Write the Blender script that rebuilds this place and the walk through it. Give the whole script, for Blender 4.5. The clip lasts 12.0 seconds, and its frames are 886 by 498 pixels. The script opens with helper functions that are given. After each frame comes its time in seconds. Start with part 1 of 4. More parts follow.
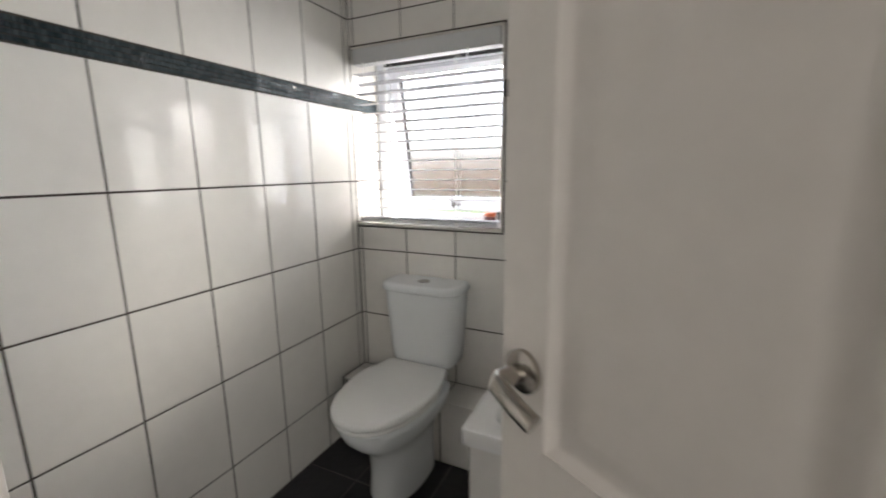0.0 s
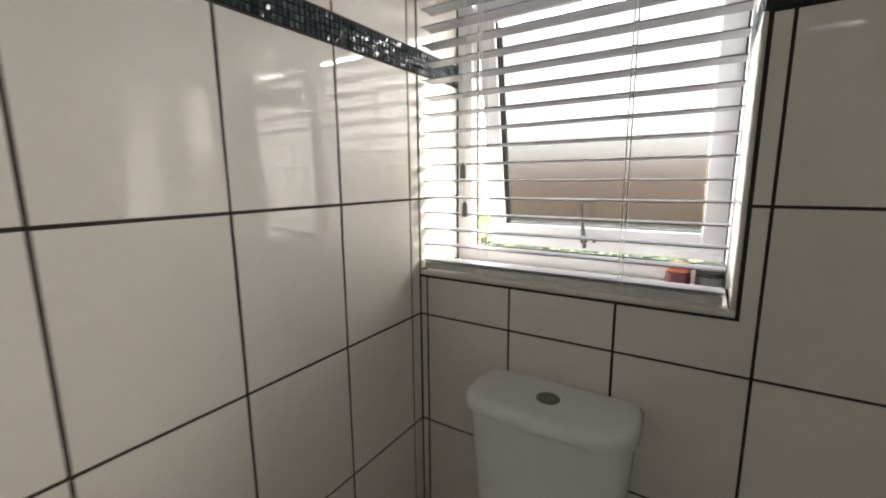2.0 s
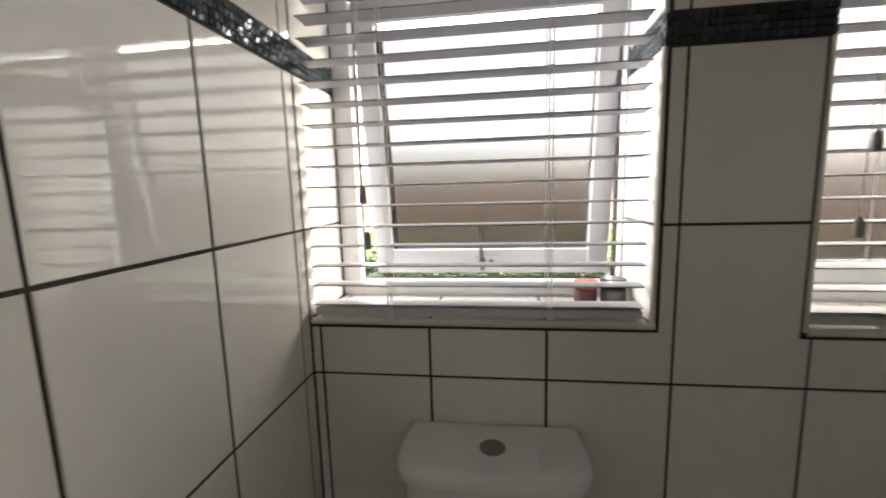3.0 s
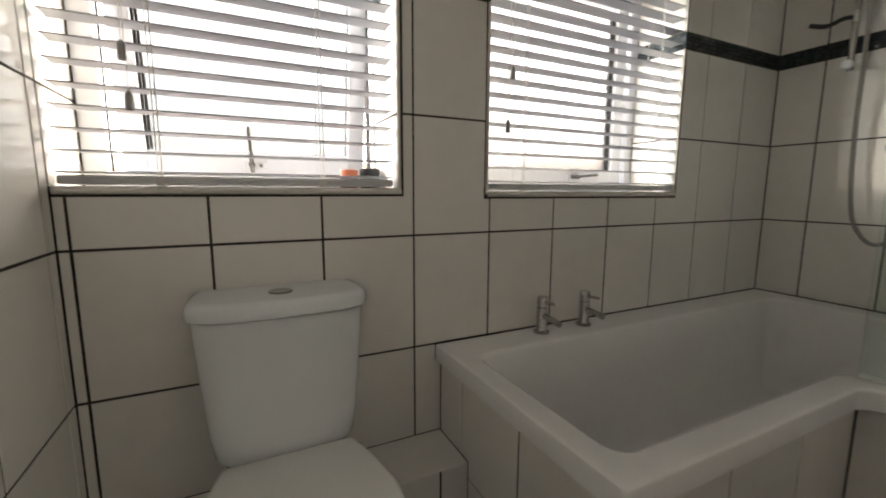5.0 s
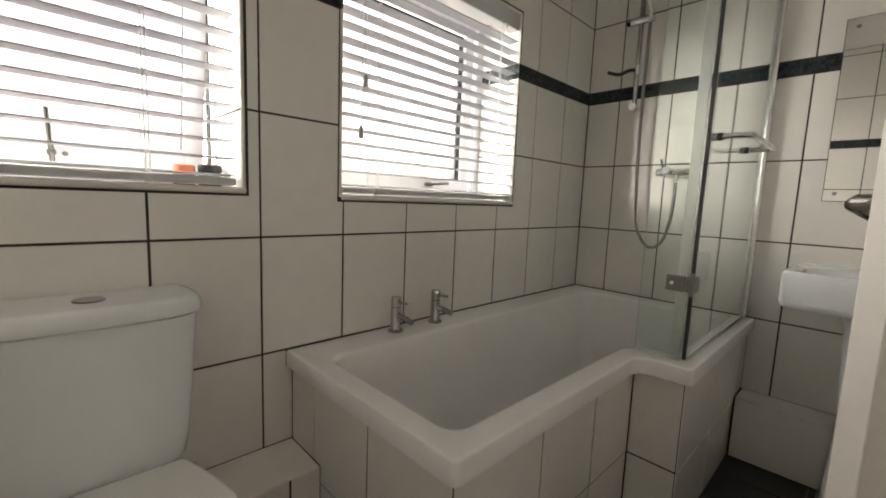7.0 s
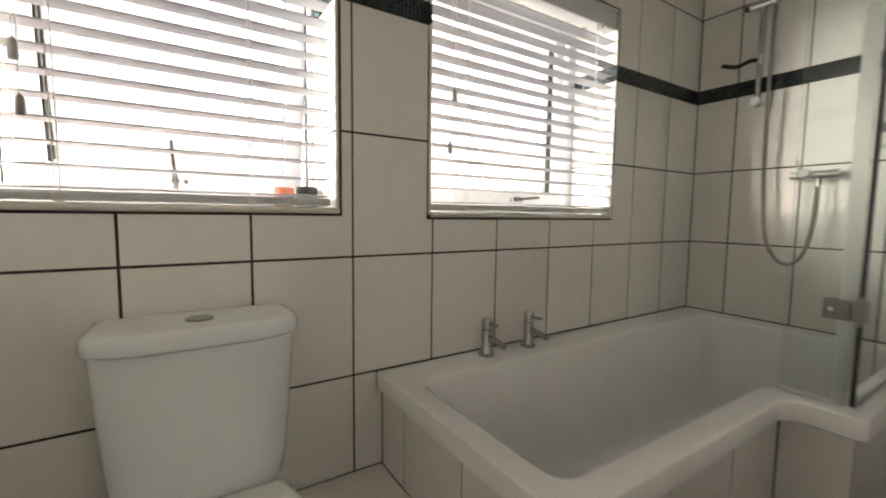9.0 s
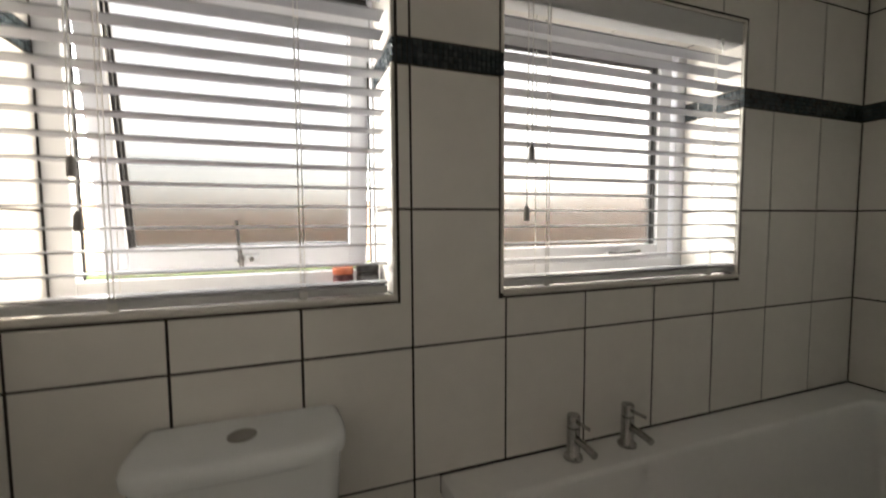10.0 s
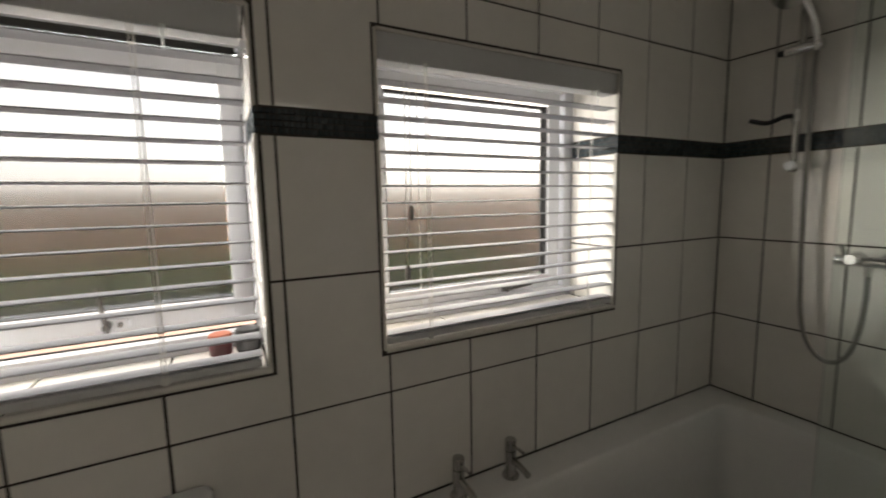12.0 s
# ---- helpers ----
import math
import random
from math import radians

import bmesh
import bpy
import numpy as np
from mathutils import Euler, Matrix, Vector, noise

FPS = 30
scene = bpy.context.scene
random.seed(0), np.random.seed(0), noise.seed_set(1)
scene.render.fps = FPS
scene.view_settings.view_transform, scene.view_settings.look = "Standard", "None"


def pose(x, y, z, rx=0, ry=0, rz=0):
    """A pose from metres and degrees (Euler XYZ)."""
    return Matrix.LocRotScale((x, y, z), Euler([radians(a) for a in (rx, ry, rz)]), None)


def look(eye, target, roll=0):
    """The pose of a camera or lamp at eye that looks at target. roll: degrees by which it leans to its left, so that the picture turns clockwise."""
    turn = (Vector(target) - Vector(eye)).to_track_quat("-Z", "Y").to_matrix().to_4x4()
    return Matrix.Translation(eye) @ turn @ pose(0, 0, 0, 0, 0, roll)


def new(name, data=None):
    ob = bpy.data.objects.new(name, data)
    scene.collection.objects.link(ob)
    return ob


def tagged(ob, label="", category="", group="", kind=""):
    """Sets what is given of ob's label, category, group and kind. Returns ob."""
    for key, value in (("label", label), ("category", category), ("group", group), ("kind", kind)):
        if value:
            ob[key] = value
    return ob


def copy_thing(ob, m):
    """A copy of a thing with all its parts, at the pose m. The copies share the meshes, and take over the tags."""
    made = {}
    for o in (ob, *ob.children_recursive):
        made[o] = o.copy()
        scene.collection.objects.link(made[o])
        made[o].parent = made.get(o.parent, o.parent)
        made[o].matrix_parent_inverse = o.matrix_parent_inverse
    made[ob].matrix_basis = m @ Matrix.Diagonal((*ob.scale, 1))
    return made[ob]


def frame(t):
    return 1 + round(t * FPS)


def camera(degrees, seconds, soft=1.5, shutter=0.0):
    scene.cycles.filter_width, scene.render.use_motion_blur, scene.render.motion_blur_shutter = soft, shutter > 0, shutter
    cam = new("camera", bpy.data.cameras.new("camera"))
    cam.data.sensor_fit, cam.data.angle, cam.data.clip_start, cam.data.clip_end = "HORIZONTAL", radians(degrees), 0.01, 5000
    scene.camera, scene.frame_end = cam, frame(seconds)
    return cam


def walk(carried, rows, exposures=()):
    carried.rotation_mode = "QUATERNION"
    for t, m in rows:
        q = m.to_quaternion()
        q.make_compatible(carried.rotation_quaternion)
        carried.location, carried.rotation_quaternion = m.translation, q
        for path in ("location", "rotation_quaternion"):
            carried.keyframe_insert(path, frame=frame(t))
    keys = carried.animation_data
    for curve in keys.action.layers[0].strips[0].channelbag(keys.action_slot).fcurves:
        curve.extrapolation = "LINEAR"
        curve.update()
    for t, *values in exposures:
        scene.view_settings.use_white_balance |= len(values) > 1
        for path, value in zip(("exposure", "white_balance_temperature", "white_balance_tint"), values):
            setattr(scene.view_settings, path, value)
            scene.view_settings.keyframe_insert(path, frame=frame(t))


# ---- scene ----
cam = camera(94.0, 12.0, 1.8, 0.4)
SKY, XHALL = 0.15, 1.249
PATH = [
    (0, (-0.031, 0.052, 1.296), (-0.881, 1.823, 0.921), -0.7),
    (0.3, (-0.107, 0.143, 1.29), (-1.198, 1.779, 0.921), -0.3),
    (0.5, (-0.146, 0.236, 1.293), (-1.364, 1.774, 0.905), 0.1),
    (1, (-0.254, 0.458, 1.299), (-1.6, 1.889, 0.921), 0.2),
    (1.5, (-0.413, 0.638, 1.307), (-1.68, 2.146, 0.964), 0.1),
    (2, (-0.615, 0.765, 1.302), (-1.674, 2.429, 0.969), -0.5),
    (2.5, (-0.784, 0.844, 1.33), (-1.443, 2.708, 1.029), -1.3),
    (3, (-0.864, 0.848, 1.329), (-1.137, 2.809, 1.044), -1.6),
    (3.5, (-0.873, 0.823, 1.23), (-0.715, 2.801, 0.977), -1.0),
    (3.7, (-0.879, 0.807, 1.176), (-0.598, 2.772, 0.934), -1.0),
    (5.3, (-0.959, 0.599, 1.037), (0.012, 2.324, 0.752), 0.7),
    (5.5, (-0.955, 0.595, 1.035), (0.08, 2.283, 0.75), 1.0),
    (6, (-0.943, 0.585, 1.032), (0.244, 2.172, 0.763), 1.7),
    (6.5, (-0.94, 0.568, 1.031), (0.385, 2.044, 0.782), 2.2),
    (6.7, (-0.939, 0.56, 1.032), (0.428, 1.999, 0.788), 2.2),
    (7.5, (-0.931, 0.562, 1.048), (0.466, 1.994, 0.812), 2.3),
    (8.3, (-0.922, 0.564, 1.062), (0.405, 2.041, 0.829), 2.1),
    (8.5, (-0.925, 0.568, 1.059), (0.343, 2.1, 0.84), 1.7),
    (9, (-0.914, 0.637, 1.033), (0.164, 2.314, 0.866), 0.7),
    (9.5, (-0.836, 0.723, 1.032), (0.027, 2.524, 0.923), -0.0),
    (10, (-0.78, 0.766, 1.217), (-0.097, 2.641, 1.087), -0.4),
    (10.5, (-0.781, 0.772, 1.361), (-0.184, 2.672, 1.186), -0.5),
    (11, (-0.758, 0.8, 1.399), (-0.188, 2.707, 1.199), -0.4),
    (11.5, (-0.687, 0.754, 1.411), (-0.02, 2.626, 1.184), -0.3),
    (12, (-0.629, 0.7, 1.427), (0.299, 2.456, 1.194), -1.1),
]
EXPOSURES = [(0, 3.4, 6540, 11), (1, 2.99, 6850, 11), (2, 2.59, 7100, 11), (3, 2.22, 7150, 11), (3.7, 1.92, 7150, 11), (5.3, 3.06, 7370, 11), (6.5, 3.26, 7420, 11), (8.5, 3.43, 7470, 11), (9, 3.44, 7470, 11), (9.5, 3.29, 7470, 11), (10.5, 1.96, 7360, 11), (11.5, 1.86, 7360, 11), (12, 2.12, 7410, 11)]
walk(cam, [(t, look(eye, target, roll)) for t, eye, target, roll in PATH], EXPOSURES)

# ---- world and light ----
world = bpy.data.worlds.new("overcast_sky")
scene.world = world
world.use_nodes = True
wn = world.node_tree
sky = wn.nodes.new("ShaderNodeTexSky")
sky.sky_type, sky.sun_disc = "NISHITA", False
sky.sun_elevation, sky.sun_rotation = radians(24), radians(62)
sky.air_density, sky.dust_density, sky.ozone_density = 1.0, 0.7, 1.0
haze = wn.nodes.new("ShaderNodeHueSaturation")
haze.inputs["Saturation"].default_value = 0.35
haze.inputs["Value"].default_value = 5.0
wn.links.new(sky.outputs[0], haze.inputs["Color"])
wn.links.new(haze.outputs[0], wn.nodes["Background"].inputs[0])
wn.nodes["Background"].inputs[1].default_value = SKY
sun = new("sun", bpy.data.lights.new("sun", "SUN"))
# hazy sun low in the east-north-east, softened by cloud and frosted glass
sun.data.energy, sun.data.angle, sun.data.color = 1.75, radians(36), (1.0, 0.94, 0.83)
sun.matrix_world = look((8.07, 4.29, 4.07), (0, 0, 0))
# added sky stand-in lamps: one before the windows, one westward lifting the east wall
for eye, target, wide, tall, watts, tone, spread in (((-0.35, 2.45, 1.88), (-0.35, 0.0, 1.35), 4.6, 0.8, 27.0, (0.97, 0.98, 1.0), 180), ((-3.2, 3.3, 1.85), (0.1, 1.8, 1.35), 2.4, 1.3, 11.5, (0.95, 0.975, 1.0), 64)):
    day = new("sky_fill_lamp", bpy.data.lights.new("sky_fill_lamp", "AREA"))
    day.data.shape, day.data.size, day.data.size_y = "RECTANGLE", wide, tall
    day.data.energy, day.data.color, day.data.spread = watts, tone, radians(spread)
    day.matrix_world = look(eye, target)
# added hall lamp, no such window known; brightens door and lower room
hall_fill = new("hall_fill_lamp", bpy.data.lights.new("hall_fill_lamp", "AREA"))
hall_fill.data.shape, hall_fill.data.size, hall_fill.data.size_y = "RECTANGLE", 0.95, 1.2
hall_fill.data.energy, hall_fill.data.color = 1.6, (1.0, 0.97, 0.93)
hall_fill.matrix_world = look((XHALL + 0.03, -0.80, 1.45), (-1.0, -0.80, 1.45))


# ---- materials ----
def material(name, colour, rough=0.5, metal=0.0, grain=0.0, grain_scale=40.0, bump=0.0, bump_scale=60.0, coat=0.0, vary=0.0, second=None, spread=6.0):
    """A painted, glazed, metal or wooden surface: base colour mottled at two scales, optional change from piece to piece, fine relief."""
    m = bpy.data.materials.new(name)
    m.use_nodes = True
    nt = m.node_tree
    n, l = nt.nodes, nt.links
    b = n["Principled BSDF"]
    b.inputs["Roughness"].default_value = rough
    b.inputs["Metallic"].default_value = metal
    b.inputs["Coat Weight"].default_value = coat
    b.inputs["Coat Roughness"].default_value = 0.04
    co = n.new("ShaderNodeTexCoord")
    geo = n.new("ShaderNodeNewGeometry")
    big = n.new("ShaderNodeTexNoise")
    big.inputs["Scale"].default_value, big.inputs["Detail"].default_value = spread, 3
    l.new(geo.outputs["Position"], big.inputs["Vector"])
    small = n.new("ShaderNodeTexNoise")
    small.inputs["Scale"].default_value, small.inputs["Detail"].default_value = grain_scale, 4
    l.new(geo.outputs["Position"], small.inputs["Vector"])
    mix = n.new("ShaderNodeMix")
    mix.data_type = "RGBA"
    mix.inputs[6].default_value = (*colour, 1)
    mix.inputs[7].default_value = (*(second or [c * (1 - grain) for c in colour]), 1)
    add = n.new("ShaderNodeMath")
    add.operation = "MULTIPLY_ADD"
    l.new(small.outputs[0], add.inputs[0])
    add.inputs[1].default_value = 0.5
    half = n.new("ShaderNodeMath")
    half.operation = "MULTIPLY"
    l.new(big.outputs[0], half.inputs[0])
    half.inputs[1].default_value = 0.5
    l.new(half.outputs[0], add.inputs[2])
    ramp = n.new("ShaderNodeMapRange")
    ramp.inputs["From Min"].default_value, ramp.inputs["From Max"].default_value = 0.36, 0.64
    l.new(add.outputs[0], ramp.inputs["Value"])
    l.new(ramp.outputs["Result"], mix.inputs[0])
    last = mix.outputs[2]
    if vary:
        info = n.new("ShaderNodeObjectInfo")
        hsv = n.new("ShaderNodeHueSaturation")
        val = n.new("ShaderNodeMapRange")
        val.inputs["To Min"].default_value, val.inputs["To Max"].default_value = 1 - vary, 1 + vary
        l.new(info.outputs["Random"], val.inputs["Value"])
        l.new(val.outputs["Result"], hsv.inputs["Value"])
        l.new(last, hsv.inputs["Color"])
        last = hsv.outputs[0]
    l.new(last, b.inputs["Base Color"])
    if bump:
        bn = n.new("ShaderNodeTexNoise")
        bn.inputs["Scale"].default_value, bn.inputs["Detail"].default_value = bump_scale, 2
        l.new(geo.outputs["Position"], bn.inputs["Vector"])
        bp = n.new("ShaderNodeBump")
        bp.inputs["Strength"].default_value, bp.inputs["Distance"].default_value = 1.0, bump
        l.new(bn.outputs[0], bp.inputs["Height"])
        l.new(bp.outputs[0], b.inputs["Normal"])
    return m


def glass(name, rough, tint=(1, 1, 1), bump=0.0):
    m = bpy.data.materials.new(name)
    m.use_nodes = True
    b = m.node_tree.nodes["Principled BSDF"]
    b.inputs["Base Color"].default_value = (*tint, 1)
    b.inputs["Roughness"].default_value = rough
    b.inputs["Transmission Weight"].default_value = 1.0
    b.inputs["IOR"].default_value = 1.45
    return m


TILE = material("glazed_cream_tile", (0.83, 0.805, 0.76), 0.025, grain=0.05, grain_scale=18, bump=0.0003, bump_scale=9, vary=0.02, spread=3)
TILE.node_tree.nodes["Principled BSDF"].inputs["IOR"].default_value = 1.75
GROUT = material("dark_brown_grout", (0.050, 0.040, 0.031), 0.9, grain=0.4, grain_scale=120, bump=0.001, bump_scale=300)
SLATE = material("black_slate_tile", (0.016, 0.016, 0.018), 0.42, grain=0.5, grain_scale=25, bump=0.002, bump_scale=40, vary=0.15)
FLOORGROUT = material("grey_floor_grout", (0.16, 0.15, 0.14), 0.9, grain=0.3, grain_scale=150, bump=0.0008, bump_scale=300)
CERAMIC = material("white_vitreous_china", (0.82, 0.845, 0.85), 0.06, grain=0.02, grain_scale=20, bump=0.0005, bump_scale=14)
ACRYLIC = material("white_bath_acrylic", (0.86, 0.855, 0.84), 0.07, grain=0.03, grain_scale=30, bump=0.0004, bump_scale=7)
SEATMAT = material("white_seat_plastic", (0.85, 0.85, 0.83), 0.03, grain=0.02, grain_scale=25, bump=0.0003, bump_scale=18)
CHROME = material("polished_chrome", (0.78, 0.78, 0.78), 0.12, 1.0, grain=0.12, grain_scale=60)
NICKEL = material("brushed_nickel", (0.44, 0.41, 0.37), 0.22, 1.0, grain=0.15, grain_scale=200)
HOSE = material("ribbed_steel_hose", (0.34, 0.33, 0.31), 0.32, 1.0, grain=0.3, grain_scale=260, bump=0.002, bump_scale=420)
TAPMETAL = material("satin_chrome_tap", (0.50, 0.49, 0.47), 0.24, 1.0, grain=0.2, grain_scale=90)
DARKSEAL = material("black_rubber_gasket", (0.015, 0.015, 0.016), 0.6, grain=0.3, grain_scale=80)
UPVC = material("white_upvc_frame", (0.74, 0.755, 0.79), 0.25, grain=0.04, grain_scale=30, bump=0.0003, bump_scale=20)
# white slats set grey-blue: backlit shade of their undersides put into the colour
SLATMAT = material("shade_grey_slat", (0.335, 0.34, 0.365), 0.4, grain=0.04, grain_scale=35, bump=0.0004, bump_scale=70, vary=0.02)
RAILMAT = material("white_blind_rail", (0.62, 0.625, 0.63), 0.35, grain=0.04, grain_scale=30, bump=0.0003, bump_scale=50)
CORD = material("white_blind_cord", (0.75, 0.74, 0.71), 0.8, grain=0.15, grain_scale=400)
TASSEL = material("grey_plastic_tassel", (0.33, 0.32, 0.31), 0.45, grain=0.15, grain_scale=80)
TRIM = material("cream_tile_trim", (0.72, 0.69, 0.64), 0.10, grain=0.06, grain_scale=40)
DOORPAINT = material("cream_white_door_paint", (0.66, 0.62, 0.575), 0.38, grain=0.05, grain_scale=30, bump=0.0006, bump_scale=55, spread=4)
PLASTER = material("white_painted_plaster", (0.85, 0.835, 0.81), 0.85, grain=0.06, grain_scale=20, bump=0.0012, bump_scale=90)
MOSAIC = material("dark_slate_glass_mosaic", (0.025, 0.034, 0.040), 0.10, grain=0.3, grain_scale=60)
FROST = glass("frosted_window_glass", 0.26, (0.047, 0.0470, 0.0485))
CLEAR = glass("clear_greenish_screen_glass", 0.0, (0.90, 0.965, 0.935))
STRIP = glass("milky_plastic_strip", 0.45, (0.90, 0.93, 0.91))
DARKCHROME = material("dull_dark_chrome", (0.17, 0.165, 0.16), 0.22, 1.0, grain=0.25, grain_scale=120)
HINGEMETAL = material("dark_brushed_hinge", (0.30, 0.29, 0.27), 0.35, 1.0, grain=0.2, grain_scale=150)
MIRROR = material("silvered_mirror", (0.86, 0.87, 0.86), 0.015, 1.0)
ORANGE = material("terracotta_plastic", (0.50, 0.13, 0.06), 0.4, grain=0.15, grain_scale=60)
DARKRED = material("dark_red_label", (0.10, 0.02, 0.025), 0.4, grain=0.2, grain_scale=60)
BLACK = material("black_plastic", (0.02, 0.02, 0.022), 0.35, grain=0.3, grain_scale=60)
GREYLABEL = material("grey_label", (0.12, 0.12, 0.125), 0.5, grain=0.1, grain_scale=60)
GRASS = material("lawn_green", (0.125, 0.22, 0.030), 0.9, grain_scale=14, second=(0.08, 0.145, 0.020), bump=0.02, bump_scale=30)
FENCEWOOD = material("brown_fence_wood", (0.80, 0.45, 0.30), 0.85, grain=0.35, grain_scale=30, bump=0.003, bump_scale=60, vary=0.15)
LEAF = material("bed_leaf", (0.040, 0.066, 0.020), 0.6, grain=0.5, grain_scale=20)
SHRUBLEAF = material("dark_shrub_leaf", (0.018, 0.035, 0.010), 0.5, grain=0.5, grain_scale=25)

# islands of the mosaic differ in tone and gloss
mt = MOSAIC.node_tree
mg = mt.nodes.new("ShaderNodeNewGeometry")
mr = mt.nodes.new("ShaderNodeValToRGB")
mr.color_ramp.elements[0].color, mr.color_ramp.elements[1].color = (0.018, 0.026, 0.031, 1), (0.048, 0.064, 0.072, 1)
mt.links.new(mg.outputs["Random Per Island"], mr.inputs[0])
mt.links.new(mr.outputs[0], mt.nodes["Principled BSDF"].inputs["Base Color"])


# ---- mesh helpers ----
def link(name, bm, mat, parent=None, label="", smooth=None):
    me = bpy.data.meshes.new(name)
    bmesh.ops.recalc_face_normals(bm, faces=bm.faces)
    bm.to_mesh(me)
    bm.free()
    for m in mat if isinstance(mat, (list, tuple)) else [mat]:
        me.materials.append(m)
    if smooth is not None:
        me.polygons.foreach_set("use_smooth", [True] * len(me.polygons))
        me.set_sharp_from_angle(angle=radians(smooth))
    ob = new(name, me)
    if parent is not None:
        ob.parent = parent
    if label:
        tagged(ob, label)
    return ob


def part(name, bm, mat, parent, label="", smooth=None):
    return link(name, bm, mat, parent, label, smooth)


def empty(name, label, category, group="", kind="", at=(0, 0, 0)):
    ob = new(name)
    ob.location = at
    ob.empty_display_size = 0.05
    return tagged(ob, label, category, group, kind)


def box(bm, x0, x1, y0, y1, z0, z1, bevel=0.0, seg=2):
    made = bmesh.ops.create_cube(bm, size=1.0, matrix=Matrix.Translation(((x0 + x1) / 2, (y0 + y1) / 2, (z0 + z1) / 2)) @ Matrix.Diagonal((x1 - x0, y1 - y0, z1 - z0, 1)))
    if bevel:
        edges = {e for v in made["verts"] for e in v.link_edges}
        bmesh.ops.bevel(bm, geom=list(edges), offset=bevel, segments=seg, affect="EDGES", profile=0.5)
    return bm


def boxed(*a, **k):
    return box(bmesh.new(), *a, **k)


def rod(bm, a, b, r, r2=None, seg=16):
    a, b = Vector(a), Vector(b)
    d = b - a
    m = Matrix.Translation((a + b) / 2) @ d.to_track_quat("Z", "Y").to_matrix().to_4x4()
    bmesh.ops.create_cone(bm, cap_ends=True, segments=seg, radius1=r, radius2=r if r2 is None else r2, depth=d.length, matrix=m)
    return bm


def tube(bm, pts, r, seg=10):
    """A round tube through points."""
    pts = [Vector(p) for p in pts]
    rings, side = [], None
    for i, p in enumerate(pts):
        d = (pts[min(i + 1, len(pts) - 1)] - pts[max(i - 1, 0)]).normalized()
        if side is None:
            side = d.orthogonal().normalized()
        side = (side - d * side.dot(d)).normalized()
        up = d.cross(side)
        rings.append([bm.verts.new(p + r * (math.cos(2 * math.pi * k / seg) * side + math.sin(2 * math.pi * k / seg) * up)) for k in range(seg)])
    for a, b in zip(rings, rings[1:]):
        for k in range(seg):
            bm.faces.new((a[k], a[(k + 1) % seg], b[(k + 1) % seg], b[k]))
    bm.faces.new(rings[0])
    bm.faces.new(rings[-1][::-1])
    return bm


def spline(pts, n=10):
    """A smooth curve through points."""
    pts = [Vector(p) for p in pts]
    ext = [2 * pts[0] - pts[1], *pts, 2 * pts[-1] - pts[-2]]
    out = []
    for i in range(1, len(ext) - 2):
        p0, p1, p2, p3 = ext[i - 1 : i + 3]
        for k in range(n):
            t = k / n
            out.append(0.5 * (2 * p1 + (p2 - p0) * t + (2 * p0 - 5 * p1 + 4 * p2 - p3) * t * t + (3 * p1 - p0 - 3 * p2 + p3) * t ** 3))
    return out + [pts[-1]]


def loft(bm, rings, cap=True):
    vs = [[bm.verts.new(p) for p in ring] for ring in rings]
    for a, b in zip(vs, vs[1:]):
        n = len(a)
        for k in range(n):
            bm.faces.new((a[k], a[(k + 1) % n], b[(k + 1) % n], b[k]))
    if cap:
        bm.faces.new(vs[0][::-1])
        bm.faces.new(vs[-1])
    return bm


def rounded(corners, seg=5):
    """A closed outline with rounded corners: (x, y, radius) each."""
    out = []
    n = len(corners)
    for i in range(n):
        p, a, b = Vector(corners[i][:2]), Vector(corners[i - 1][:2]), Vector(corners[(i + 1) % n][:2])
        r = corners[i][2]
        u, v = (a - p).normalized(), (b - p).normalized()
        half = math.acos(max(-1, min(1, u.dot(v)))) / 2
        reach = r / math.tan(half)
        c = p + (u + v).normalized() * (r / math.sin(half))
        s, e = p + u * reach - c, p + v * reach - c
        ang = s.angle_signed(e)
        for k in range(seg + 1):
            w = s.copy()
            w.rotate(Matrix.Rotation(-ang * k / seg, 2))
            out.append(c + w)
    return out


def cells(bm, xs, zs, keep, place, depth):
    """A slab of kept cells of a grid: place(u, v, d) gives the point, d the depth behind the face."""
    verts = {}

    def vert(i, j, d):
        if (i, j, d) not in verts:
            verts[i, j, d] = bm.verts.new(place(xs[i], zs[j], d))
        return verts[i, j, d]

    kept = {(i, j) for i in range(len(xs) - 1) for j in range(len(zs) - 1) if keep((xs[i] + xs[i + 1]) / 2, (zs[j] + zs[j + 1]) / 2)}
    for i, j in kept:
        for d in (0, depth):
            bm.faces.new([vert(a, b, d) for a, b in ((i, j), (i + 1, j), (i + 1, j + 1), (i, j + 1))])
        for (a, b), (c, d2), (e, f) in (((i - 1, j), (i, j), (i, j + 1)), ((i + 1, j), (i + 1, j), (i + 1, j + 1)), ((i, j - 1), (i, j), (i + 1, j)), ((i, j + 1), (i, j + 1), (i + 1, j + 1))):
            if (a, b) not in kept:
                bm.faces.new((vert(c, d2, 0), vert(e, f, 0), vert(e, f, depth), vert(c, d2, depth)))
    return bm


# ---- plan ----
XW, XE, YN, YS = -1.296, 1.249, 1.712, 0.125      # tile faces of the room
CEIL = 2.36
TW, TH, Z3 = 0.2530, 0.3330, 0.915               # tile pitch, height of the joint under the windows
GAP, PROUD = 0.0060, 0.0022
ROWS_Z = [Z3 - 3 * TH, Z3 - 2 * TH, Z3 - TH, Z3, Z3 + TH, Z3 + 2 * TH]
BAND0, BAND1 = Z3 + 2 * TH, Z3 + 2 * TH + 0.060
ROWS_Z += [BAND1, BAND1 + TH, BAND1 + 2 * TH, BAND1 + 3 * TH]
W1 = (XW, -0.555, 1.040, 1.850)
